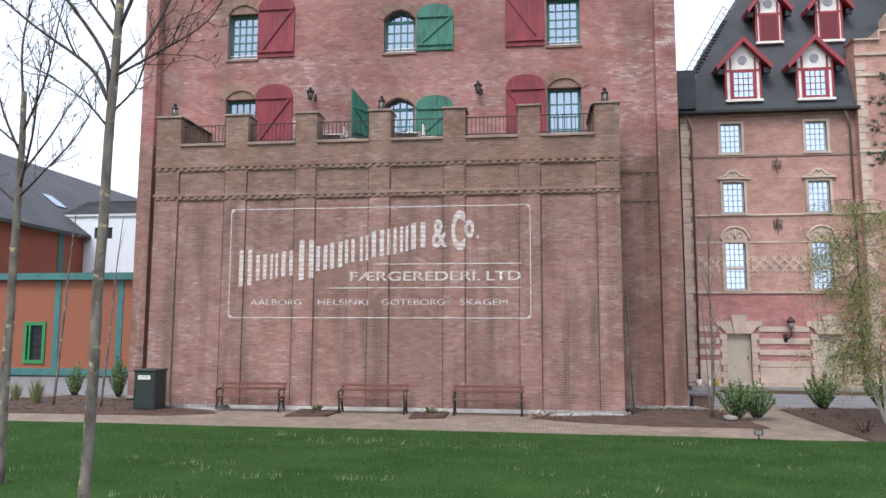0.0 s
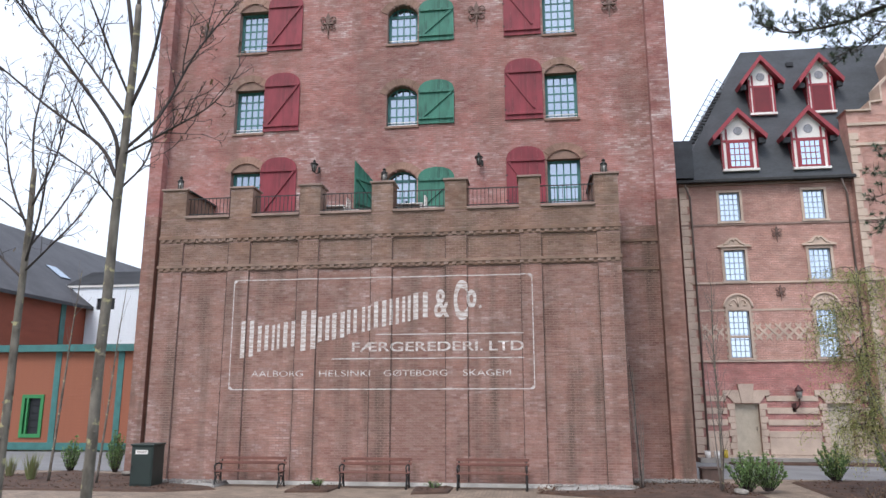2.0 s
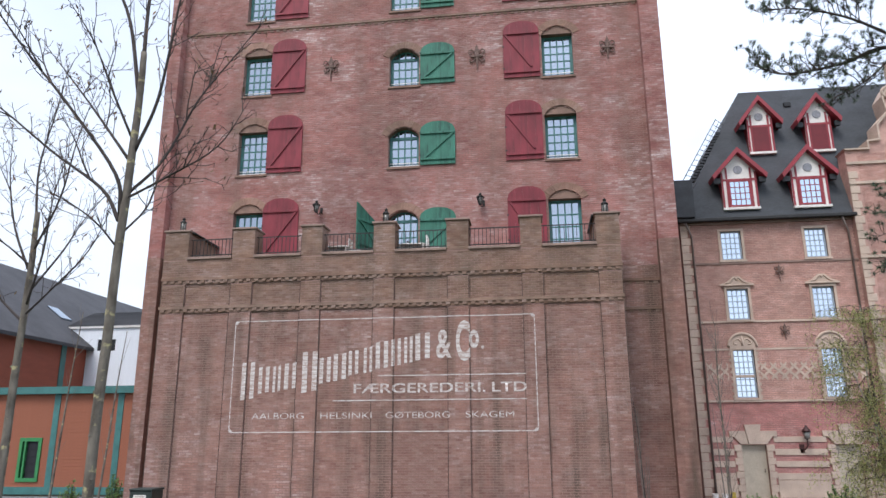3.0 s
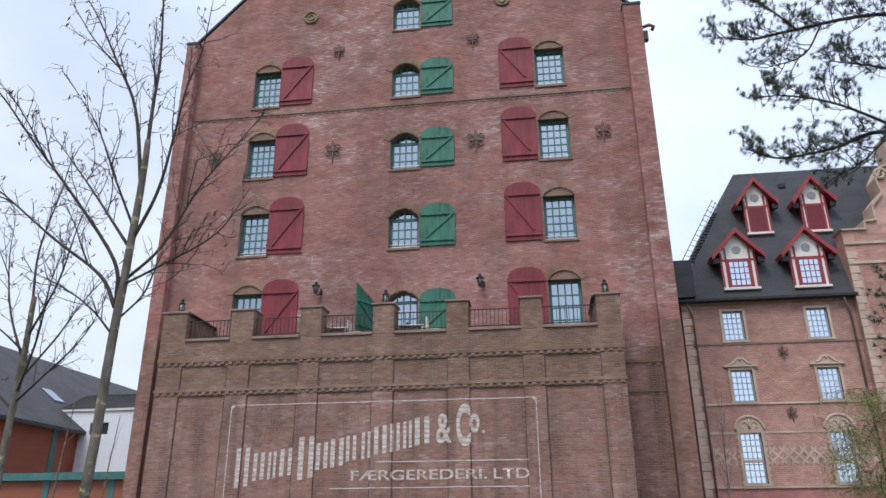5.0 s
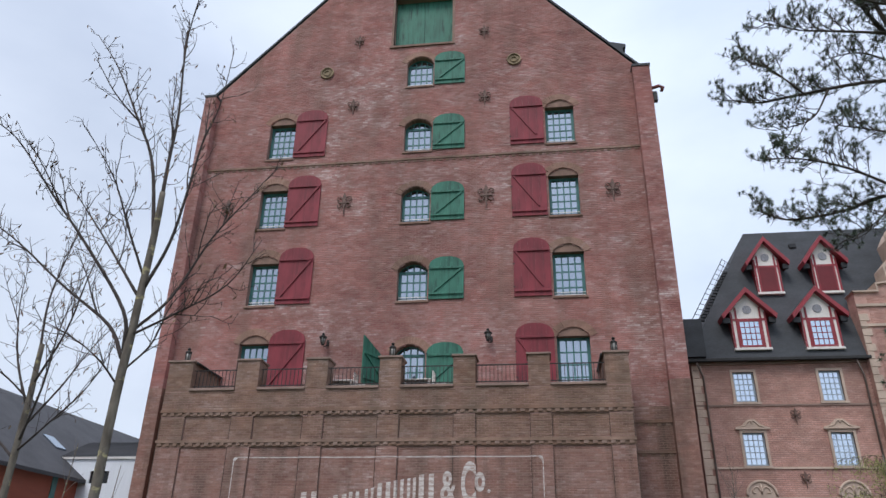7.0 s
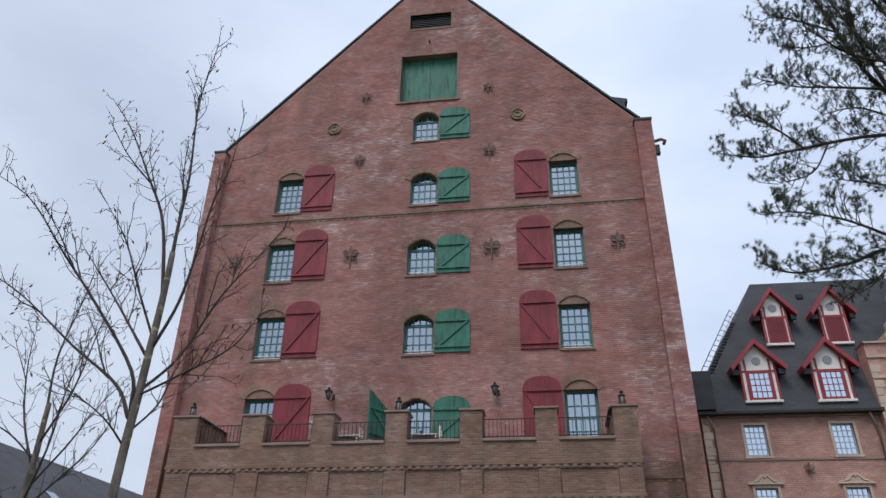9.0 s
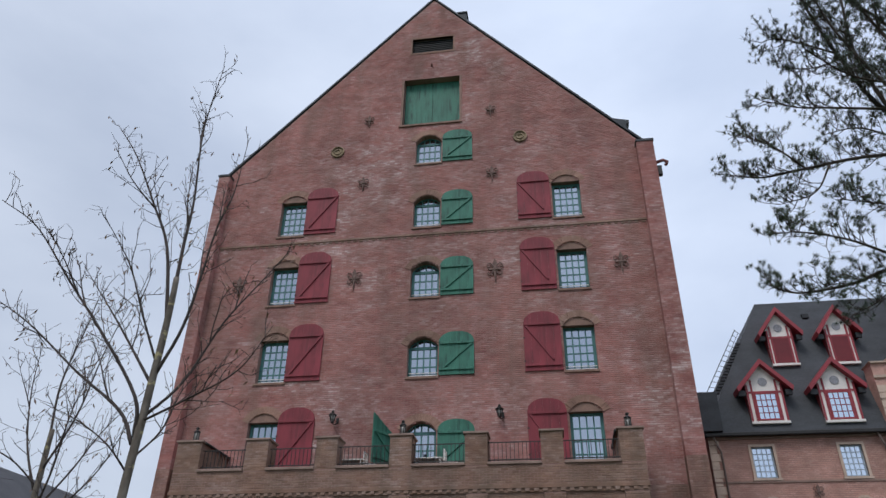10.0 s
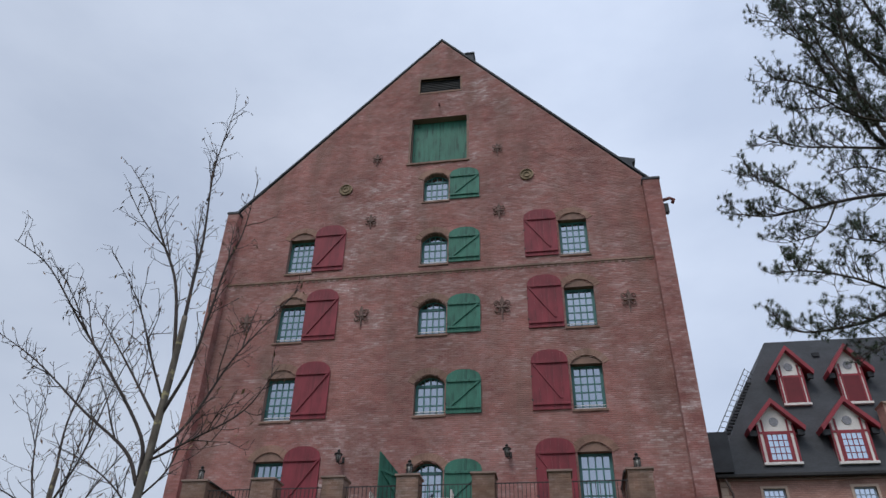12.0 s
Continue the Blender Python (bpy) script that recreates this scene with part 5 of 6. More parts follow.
# ---- ground ----
def rise(y):
    """Height of the ground: level by the building, the lawn climbing gently to the viewer."""
    t = max(0.0, -5.0 - y)
    return 0.055 * t if t < 20 else 1.1


bm = bmesh.new()
ys = [-400, -120, -40, -25, -22, -19, -16, -13, -10, -8, -6, -5, -3, 0, 5, 14, 40, 120, 900]
xs = [-900, -200, -60, -30, -20, -10, 0, 10, 20, 30, 60, 200, 900]
grid = [[bm.verts.new((x, y, rise(y) - 0.03)) for x in xs] for y in ys]
for j in range(len(ys) - 1):
    for i in range(len(xs) - 1):
        bm.faces.new((grid[j][i], grid[j][i + 1], grid[j + 1][i + 1], grid[j + 1][i]))
tagged(part("ground", bm, M_EARTH), "far ground of grass and earth", "ground", kind="structure")


def sheet(name, outline, z, mat, label, cat, thick=0.06):
    bm = bmesh.new()
    top = [bm.verts.new((x, y, z)) for x, y in outline]
    f = bm.faces.new(top)
    r = bmesh.ops.extrude_face_region(bm, geom=[f])
    for e in r["geom"]:
        if isinstance(e, bmesh.types.BMVert):
            e.co.z -= thick
    return tagged(part(name, bm, mat), label, cat, kind="structure")


bm = bmesh.new()
ys = np.linspace(-30, -4.2, 30)
xs = np.linspace(-45, 45, 40)
grid = [[bm.verts.new((x, y - (0.25 * math.sin(x * 0.12) if j == 29 else 0), rise(y) + 0.03 + 0.03 * noise.noise((x * 0.3, y * 0.3, 0)))) for x in xs] for j, y in enumerate(ys)]
for j in range(29):
    for i in range(39):
        bm.faces.new((grid[j][i], grid[j][i + 1], grid[j + 1][i + 1], grid[j + 1][i])).smooth = True
lawn = tagged(part("lawn", bm, M_LAWN), "freshly mown green lawn", "lawn", kind="structure")
sheet("path", [(-40, -4.6), (40, -4.6), (40, 3.2), (-40, 3.2)], 0.012, M_PAVE, "pinkish clay paver path", "path")
sheet("road", [(-60, 2.2), (-14.0, 3.4), (-14.0, 11.9), (-60, 11.9)], 0.018, M_ASPHALT, "pale grey asphalt yard", "road")
sheet("road", [(4.8, 3.0), (30, 3.0), (30, 9.4), (4.8, 9.4)], 0.018, M_ASPHALT, "pale grey asphalt lane", "road")


def bed(outline, label="brown bark mulch bed", mat=None, lift=0.07):
    bm = bmesh.new()
    cx, cy = sum(p[0] for p in outline) / len(outline), sum(p[1] for p in outline) / len(outline)
    rings = []
    for s, z in ((1.0, 0.0), (0.97, lift * 0.7), (0.8, lift), (0.4, lift * 1.3)):
        ring = []
        for k in range(len(outline)):
            (ax, ay), (bx, by) = outline[k], outline[(k + 1) % len(outline)]
            for f in np.linspace(0, 1, 6)[:-1]:
                x, y = ax + (bx - ax) * f, ay + (by - ay) * f
                ring.append(bm.verts.new((cx + (x - cx) * s, cy + (y - cy) * s, z + 0.014 + (0.03 * noise.noise((x * 2 * s, y * 2 * s, 1)) if z else 0))))
        rings.append(ring)
    n = len(rings[0])
    for a, b2 in zip(rings, rings[1:]):
        for k in range(n):
            bm.faces.new((a[k], a[(k + 1) % n], b2[(k + 1) % n], b2[k]))
    bm.faces.new(rings[-1])
    return tagged(part("planting_bed", bm, mat or M_MULCH), label, "planting bed", kind="structure")


bed([(-19.5, -2.3), (-10.6, -2.2), (-9.3, -1.5), (-10.4, -0.5), (-12.5, -0.2), (-12.6, 1.6), (-14.3, 1.8), (-16.8, 3.0), (-18.5, 0.8)])
bed([(-0.2, -1.3), (1.2, -2.0), (3.0, -2.45), (5.85, -2.45), (5.7, -0.4), (5.5, 1.5), (2.7, 1.5), (2.7, -0.2), (0.6, -0.2)])
bed([(-7.15, -1.9), (-5.95, -1.75), (-5.9, -0.4), (-7.2, -0.4)])
bed([(-3.6, -1.9), (-2.6, -1.6), (-2.6, -0.4), (-3.7, -0.4)])
bed([(7.5, 2.1), (7.4, -1.0), (7.4, -4.3), (16, -4.4), (16, 3.2), (10.0, 2.5)])
bed([(-11.2, -0.7), (-9.6, -1.0), (-9.5, -0.15), (-11.3, -0.15)], "strip of grey gravel by the wall", M_GRAVEL, 0.09)
bed([(0.3, -1.2), (2.6, -0.9), (2.6, -0.2), (0.3, -0.2)], "strip of grey gravel by the wall", M_GRAVEL, 0.10)
sheet("kerb", [(6.3, 8.9), (13.4, 8.9), (13.4, 9.4), (6.3, 9.4)], 0.2, M_WALK, "grey concrete walk along the hotel", "kerb", 0.22)
bed([(7.3, 8.25), (13.4, 7.7), (13.4, 8.85), (7.3, 8.85)])

# ---- benches, utility box and small things ----
def bench(x):
    """A park bench: two cast iron ends, seat and back slats."""
    ob = thing("park_bench", "brown slatted park bench with dark cast iron ends", "bench", (x, -0.62, 0.014), group="benches along the wall")
    for s in (-1, 1):
        bm = bmesh.new()
        tube(bm, [(s * 0.98, -0.28, 0.0), (s * 0.98, -0.24, 0.15), (s * 0.98, -0.20, 0.30), (s * 0.98, -0.24, 0.43)], [0.035, 0.025, 0.022, 0.03], 6)
        tube(bm, [(s * 0.98, 0.26, 0.0), (s * 0.98, 0.2, 0.18), (s * 0.98, 0.17, 0.42), (s * 0.98, 0.26, 0.84)], [0.035, 0.025, 0.028, 0.022], 6)
        tube(bm, [(s * 0.98, -0.25, 0.42), (s * 0.98, 0.0, 0.40), (s * 0.98, 0.18, 0.43)], 0.026, 6)
        part("cast_iron_end", bm, M_IRON, ob, "dark scrolled cast iron end")
        arm = [(s * 0.98, 0.20, 0.62), (s * 0.98, 0.0, 0.66), (s * 0.98, -0.24, 0.64), (s * 0.98, -0.30, 0.58), (s * 0.98, -0.25, 0.52), (s * 0.98, -0.22, 0.43)]
        part("armrest", tube(bmesh.new(), arm, 0.024, 6), M_IRON, ob)
        ring = [(s * 0.98, -0.02 + 0.12 * math.cos(a), 0.2 + 0.13 * math.sin(a)) for a in (k * math.pi / 6 for k in range(13))]
        part("scroll", tube(bmesh.new(), ring, 0.016, 5), M_IRON, ob)
    for k, y in enumerate((-0.24, -0.13, -0.02, 0.09)):
        part("seat_slat", boxed(-1.06, 1.06, y - 0.045, y + 0.045, 0.435, 0.465, bev=0.006), M_BENCH, ob)
    for z in (0.67, 0.80):
        y = 0.18 + (z - 0.45) * 0.19
        part("back_slat", boxed(-1.06, 1.06, y - 0.045, y - 0.015, z - 0.042, z + 0.042, bev=0.006), M_BENCH, ob)


for x in (-8.68, -4.88, -1.45):
    bench(x)

box_ob = thing("utility_box", "dark green metal utility cabinet with a white label", "utility box", (-11.62, -1.2, 0.05))
part("body", boxed(-0.34, 0.34, -0.33, 0.33, 0.0, 1.16, bev=0.015), M_BOX, box_ob)
part("lid", boxed(-0.365, 0.365, -0.36, 0.36, 1.16, 1.22, bev=0.015), M_BOX, box_ob)
part("door_panel", boxed(-0.30, 0.30, -0.345, -0.33, 0.08, 1.1, bev=0.006), M_BOX, box_ob)
part("label_bar", boxed(-0.2, 0.18, -0.352, -0.345, 0.93, 1.05), M_WHITE, box_ob, "white label with plain bars")
for z in (0.965, 1.005):
    part("text_bar", boxed(-0.16, 0.14, -0.355, -0.352, z, z + 0.014), M_COPING, box_ob)
part("handle", tube(bmesh.new(), [(-0.28, -0.36, 0.55), (-0.28, -0.36, 0.67)], 0.014), M_IRON, box_ob)

spot = thing("lawn_spotlight", "small black floodlight on a stake at the lawn's edge", "spotlight", (4.99, -4.35, 0.0), -20)
part("stake", tube(bmesh.new(), [(0, 0, 0), (0, 0, 0.14)], 0.02), M_IRON, spot)
part("housing", boxed(-0.12, 0.12, -0.06, 0.08, 0.13, 0.30, bev=0.02), M_IRON, spot)
spot.scale = (0.8, 0.8, 0.85)
part("lens", boxed(-0.09, 0.09, -0.068, -0.06, 0.155, 0.275), M_LAMPGLASS, spot)

for (x, y), s in (((5.14, -1.3), 0.2), ((-13.6, 1.2), 0.2), ((1.6, -1.0), 0.12)):
    bm = bmesh.new()
    bmesh.ops.create_icosphere(bm, subdivisions=3, radius=s)
    for v in bm.verts:
        v.co *= 1 + 0.35 * noise.noise(v.co * 4 + Vector((x, y, 0)))
        v.co.z *= 0.42
    r = part("rock", bm, M_ROCK)
    r.location = (x, y, 0.09 + s * 0.25)
    tagged(r, "pale grey rock lying in the mulch", "rock", "bed rocks")


def pot(name, label, loc, r, h, mat, taper=1.2):
    ob = thing(name, label, "container", loc)
    part("body", tube(bmesh.new(), [(0, 0, 0), (0, 0, h * 0.5), (0, 0, h)], [r, r * (1 + taper) / 2, r * taper], 14), mat, ob)
    part("rim", tube(bmesh.new(), [(r * taper * math.cos(a), r * taper * math.sin(a), h) for a in (k * math.pi / 8 for k in range(17))], 0.015, 5), mat, ob)
    return ob


pot("bucket", "white plastic bucket by the hotel wall", (6.62, 9.05, 0.2), 0.1, 0.26, M_WHITE)
pot("bucket", "white plastic bucket by the hotel wall", (6.98, 9.05, 0.2), 0.1, 0.25, M_WHITE)
pot("yellow_bucket", "yellow mop bucket by the hotel wall", (7.32, 9.1, 0.2), 0.09, 0.3, plain("yellow_plastic", (0.5, 0.36, 0.03), 0.5, vary=0.1), 1.1)
planter = thing("planter", "low brown rectangular planter box beside the corner pier", "planter", (5.22, 2.45, 0.02))
part("body", wall_cells(bmesh.new(), -0.29, 0.29, 0.0, 0.36, -0.22, 0.22, []), M_CLAYBROWN, planter)
for x0, x1, y0, y1 in ((-0.32, 0.32, -0.25, -0.2), (-0.32, 0.32, 0.2, 0.25), (-0.32, -0.27, -0.2, 0.2), (0.27, 0.32, -0.2, 0.2)):
    part("rim", boxed(x0, x1, y0, y1, 0.36, 0.40, bev=0.008), M_CLAYBROWN, planter)
part("soil", boxed(-0.27, 0.27, -0.2, 0.2, 0.361, 0.375), M_MULCH, planter)

# ---- trees and plants ----
RNG = random.Random(7)


def rand_dir(up=0.0):
    v = Vector((RNG.gauss(0, 1), RNG.gauss(0, 1), RNG.gauss(0, 1))).normalized() + Vector((0, 0, up))
    return v.normalized()


def along(pts, f):
    """The point and direction at a fraction of a line's length."""
    pts = [Vector(p) for p in pts]
    ls = [(b2 - a).length for a, b2 in zip(pts, pts[1:])]
    d = f * sum(ls)
    for a, b2, l in zip(pts, pts[1:], ls):
        if d <= l or b2 is pts[-1]:
            return a + (b2 - a) * min(1, d / max(l, 1e-6)), (b2 - a).normalized()
        d -= l


def twig_line(start, d, length, steps=4, wander=0.25, up=0.1):
    pts = [Vector(start)]
    d = Vector(d).normalized()
    for _ in range(steps):
        d = (d + rand_dir() * wander + Vector((0, 0, up))).normalized()
        pts.append(pts[-1] + d * length / steps)
    return pts


def leaf_quad(verts, faces, p, d, size, width=0.5):
    d = d.normalized()
    s = d.orthogonal().normalized()
    s = (s * math.cos(RNG.uniform(0, 6.28)) + d.cross(s) * math.sin(RNG.uniform(0, 6.28))).normalized() * size * width
    k = len(verts)
    verts.extend((p, p + d * size * 0.5 + s * 0.5, p + d * size, p + d * size * 0.5 - s * 0.5))
    faces.append((k, k + 1, k + 2, k + 3))


def raw(name, verts, faces, mat, parent, kind="", label=""):
    me = bpy.data.meshes.new(name)
    me.from_pydata([tuple(v) for v in verts], [], faces)
    me.materials.append(mat)
    return inst(name, me, parent, label=label, kind=kind)


def shift_all(ob, base):
    """Puts a tree's origin at its foot."""
    ob.location = base
    for c in ob.children:
        c.location = -Vector(base)


def sub_twigs(lines, fine_bm, vs, fs, twigs, buds, thick):
    """Fine twigs with hanging buds along each line."""
    for ln in lines:
        length = sum((b2 - a).length for a, b2 in zip(ln, ln[1:]))
        f = 0.18
        while f < 1.0:
            p, d = along(ln, f)
            tw = twig_line(p, d * 0.75 + rand_dir(0.25) * 0.75, RNG.uniform(0.22, 0.62) * (1.15 - 0.55 * f), 4, 0.22, 0.12)
            tube(fine_bm, tw, [0.006 * thick, 0.005 * thick, 0.004, 0.0035, 0.003], 4, False)
            for q in range(1, 5):
                if RNG.random() < 0.75:
                    st = twig_line(tw[q], (tw[q] - tw[q - 1]).normalized() * 0.6 + rand_dir(0.1) * 0.8, RNG.uniform(0.06, 0.2), 2, 0.3, 0.0)
                    tube(fine_bm, st, [0.0035, 0.003, 0.0022], 3, False)
                    if RNG.random() < buds:
                        leaf_quad(vs, fs, st[-1], rand_dir(-1.4), RNG.uniform(0.04, 0.09), 0.3)
            f += twigs * 1.5 / length * RNG.uniform(0.6, 1.4)


def bare_tree(name, label, base, trunk, limbs, r0, twigs=0.11, buds=0.6, thick=1.0, sides=2):
    ob = thing(name, label, "tree", (0, 0, 0), group="young bare trees on the lawn")
    line = smooth_line(trunk, 6)
    n = len(line)
    rad = [r0 * (1 - 0.46 * k / (n - 1)) for k in range(n)]
    line = [p + Vector((0.015 * noise.noise(p * 1.5), 0.015 * noise.noise(p * 1.5 + Vector((9, 0, 0))), 0)) for p in line]
    bm = tube(bmesh.new(), line, rad, 10)
    for k in range(9):   # knots
        p, d = along(line, RNG.uniform(0.02, 0.6))
        a = RNG.uniform(3.4, 6.0)
        tube(bm, [p, p + Vector((math.cos(a), math.sin(a), 0.3)) * r0 * 1.02], [r0 * 0.4, r0 * 0.22], 6)
    part("trunk", bm, M_BARK, ob, "grey brown speckled trunk")
    fine_bm, vs, fs = bmesh.new(), [], []
    for limb in limbs:
        ln = smooth_line(limb, 5)
        length = sum((b2 - a).length for a, b2 in zip(ln, ln[1:]))
        lr = r0 * 0.12 + length * 0.0044 * thick
        part("limb", tube(bmesh.new(), ln, [lr * (1 - 0.82 * k / (len(ln) - 1)) for k in range(len(ln))], 7), M_TWIG, ob)
        lines = [ln]
        for _ in range(sides):
            p, d = along(ln, RNG.uniform(0.2, 0.65))
            br = smooth_line(twig_line(p, d * 0.85 + rand_dir(0.25) * 0.5, length * RNG.uniform(0.16, 0.30), 4, 0.12, 0.06), 3)
            part("branch", tube(bmesh.new(), br, [lr * 0.5 * (1 - 0.75 * k / (len(br) - 1)) for k in range(len(br))], 5), M_TWIG, ob)
            lines.append(br)
        sub_twigs(lines, fine_bm, vs, fs, twigs, buds, thick)
    part("twig_mass", fine_bm, M_TWIG, ob, kind="stuff")
    raw("bud_mass", vs, fs, M_BUD, ob, "stuff")
    shift_all(ob, base)
    return ob


EYE = Vector((-0.1, -22.0, 2.7))


def deeper(points, y, amount):
    """Points of a limb given by x and z at one depth; the limb leans back or forward towards its tip."""
    out = []
    for k, (x, z) in enumerate(points):
        q = Vector((x, y, z))
        out.append(EYE + (q - EYE) * (1 + amount * k / (len(points) - 1)))
    return out


TA = -15.0
limbs_a = [deeper(p, TA, a) for p, a in (
    ([(-4.61, 5.02), (-4.72, 5.5), (-5.38, 6.35), (-6.03, 7.1), (-6.75, 7.95), (-7.45, 8.45)], -0.06),
    ([(-4.62, 4.95), (-4.86, 5.33), (-5.53, 5.82), (-6.39, 6.5), (-7.2, 7.0)], 0.08),
    ([(-4.56, 5.25), (-4.17, 5.64), (-3.81, 6.35), (-3.42, 6.87), (-3.1, 7.3)], 0.07),
    ([(-4.53, 5.75), (-4.32, 6.33), (-4.22, 7.05), (-4.15, 7.69), (-4.01, 8.24), (-3.95, 9.1)], -0.04),
    ([(-4.53, 6.35), (-4.77, 7.45), (-5.12, 8.16), (-5.57, 9.0), (-6.0, 9.6)], 0.05),
    ([(-4.56, 5.9), (-4.88, 6.53), (-5.23, 7.25), (-5.78, 8.03)], -0.08),
    ([(-4.52, 6.35), (-4.55, 7.43), (-4.55, 8.16), (-4.65, 9.38), (-4.56, 10.57)], 0.03),
    ([(-4.57, 5.2), (-4.09, 5.44), (-3.54, 5.76), (-3.2, 6.3)], -0.07),
    ([(-4.57, 5.65), (-5.18, 6.44), (-5.84, 7.24)], 0.1),
    ([(-4.58, 4.62), (-4.9, 4.95), (-5.35, 5.25), (-5.9, 5.5)], -0.1),
    ([(-4.57, 4.8), (-4.3, 5.1), (-4.15, 5.55), (-3.9, 5.8)], 0.05))]
tree_a = bare_tree("young_bare_tree", "young leafless tree with grey speckled bark and spreading limbs", (-4.63, TA, rise(TA)),
          [(-4.65, TA, rise(TA) - 0.05), (-4.62, TA, 1.5), (-4.60, TA, 3.6), (-4.56, TA, 5.3), (-4.53, TA, 6.45), (-4.54, TA, 7.0)], limbs_a, 0.063)
TB = -13.0
limbs_b = [deeper(p, TB, a) for p, a in (
    ([(-7.15, 4.2), (-7.6, 4.6), (-8.1, 5.2), (-8.5, 6.1)], 0.05),
    ([(-7.15, 4.3), (-6.8, 4.65), (-6.3, 5.2), (-6.0, 5.9)], -0.05),
    ([(-7.16, 4.9), (-7.5, 5.6), (-7.7, 6.4), (-7.75, 7.1)], 0.06),
    ([(-7.16, 5.2), (-6.85, 6.0), (-6.7, 6.9), (-6.5, 7.7)], -0.04),
    ([(-7.17, 5.6), (-7.25, 6.5), (-7.1, 7.4), (-7.0, 8.2)], 0.03),
    ([(-7.16, 5.0), (-7.7, 5.4), (-8.4, 5.7), (-8.9, 5.9)], -0.06),
    ([(-7.15, 4.6), (-6.7, 5.2), (-6.4, 5.7), (-5.9, 6.3)], 0.07),
    ([(-7.15, 4.4), (-7.0, 5.2), (-6.95, 6.1), (-6.75, 6.9)], -0.08))]
bare_tree("young_bare_tree", "slender young leafless tree beside a larger one on the lawn", (-7.16, TB, rise(TB)),
          [(-7.15, TB, rise(TB) - 0.05), (-7.16, TB, 2.4), (-7.15, TB, 4.4), (-7.17, TB, 5.8)], limbs_b, 0.066, sides=1)


# more of them far behind the viewer, seen only in the windows
for x, y, s, a in ((20, -52, 1.9, 40), (27, -47, 1.6, 130), (12, -60, 2.0, 250), (-16, -50, 1.8, 300), (-30, -55, 2.0, 80), (36, -58, 2.2, 200)):
    far_tree = copy_thing(tree_a, Matrix.Translation((x, y, 1.0)) @ Matrix.Rotation(radians(a), 4, "Z") @ Matrix.Scale(s, 4))
    tagged(far_tree, "larger leafless tree standing behind the lawn", group="bare trees behind the lawn")


def sapling(base, h, r, lean, n, stems=1):
    ob = thing("sapling", "thin bare sapling in the mulch bed", "sapling", (0, 0, 0), group="saplings in the beds")
    b0 = Vector(base)
    ln = smooth_line([b0, b0 + Vector((lean * 0.4, 0, h * 0.4)), b0 + Vector((lean * 0.5, 0.1, h * 0.7)), b0 + Vector((lean, 0, h))], 5)
    part("trunk", tube(bmesh.new(), ln, [r * (1 - 0.75 * k / (len(ln) - 1)) for k in range(len(ln))], 7), M_TWIG if r < 0.03 else M_BARK, ob)
    for k in range(1, stems):
        a, hk = k * 2.4, h * RNG.uniform(0.45, 0.85)
        side = smooth_line([b0 + Vector((0.06 * math.cos(a), 0.06 * math.sin(a), 0)), b0 + Vector((0.14 * math.cos(a), 0.12 * math.sin(a), hk * 0.5)), b0 + Vector((0.24 * math.cos(a), 0.2 * math.sin(a), hk))], 4)
        part("stem", tube(bmesh.new(), side, [r * 0.7 * (1 - 0.75 * q / (len(side) - 1)) for q in range(len(side))], 6), M_PALETWIG, ob)
    bm = bmesh.new()
    for k in range(n):
        p, d = along(ln, RNG.uniform(0.25, 1.0))
        tw = twig_line(p, d + rand_dir(0.3) * 0.7, RNG.uniform(0.3, 1.0), 4, 0.2, 0.2)
        tube(bm, tw, [0.008, 0.006, 0.005, 0.004, 0.003], 4, False)
    part("twig_mass", bm, M_PALETWIG, ob, kind="stuff")
    shift_all(ob, base)


for base, h, r, lean, n, stems in (((-15.04, -0.77, 0.05), 6.6, 0.045, 0.42, 14, 1), ((-13.33, -0.97, 0.05), 5.9, 0.04, 0.42, 12, 1), ((2.75, -0.35, 0.05), 3.6, 0.026, -0.2, 26, 4), ((4.8, -0.9, 0.08), 5.6, 0.032, 0.1, 80, 2), ((5.15, 0.6, 0.06), 2.4, 0.02, 0.2, 25, 2)):
    sapling(base, h, r, lean, n, stems)


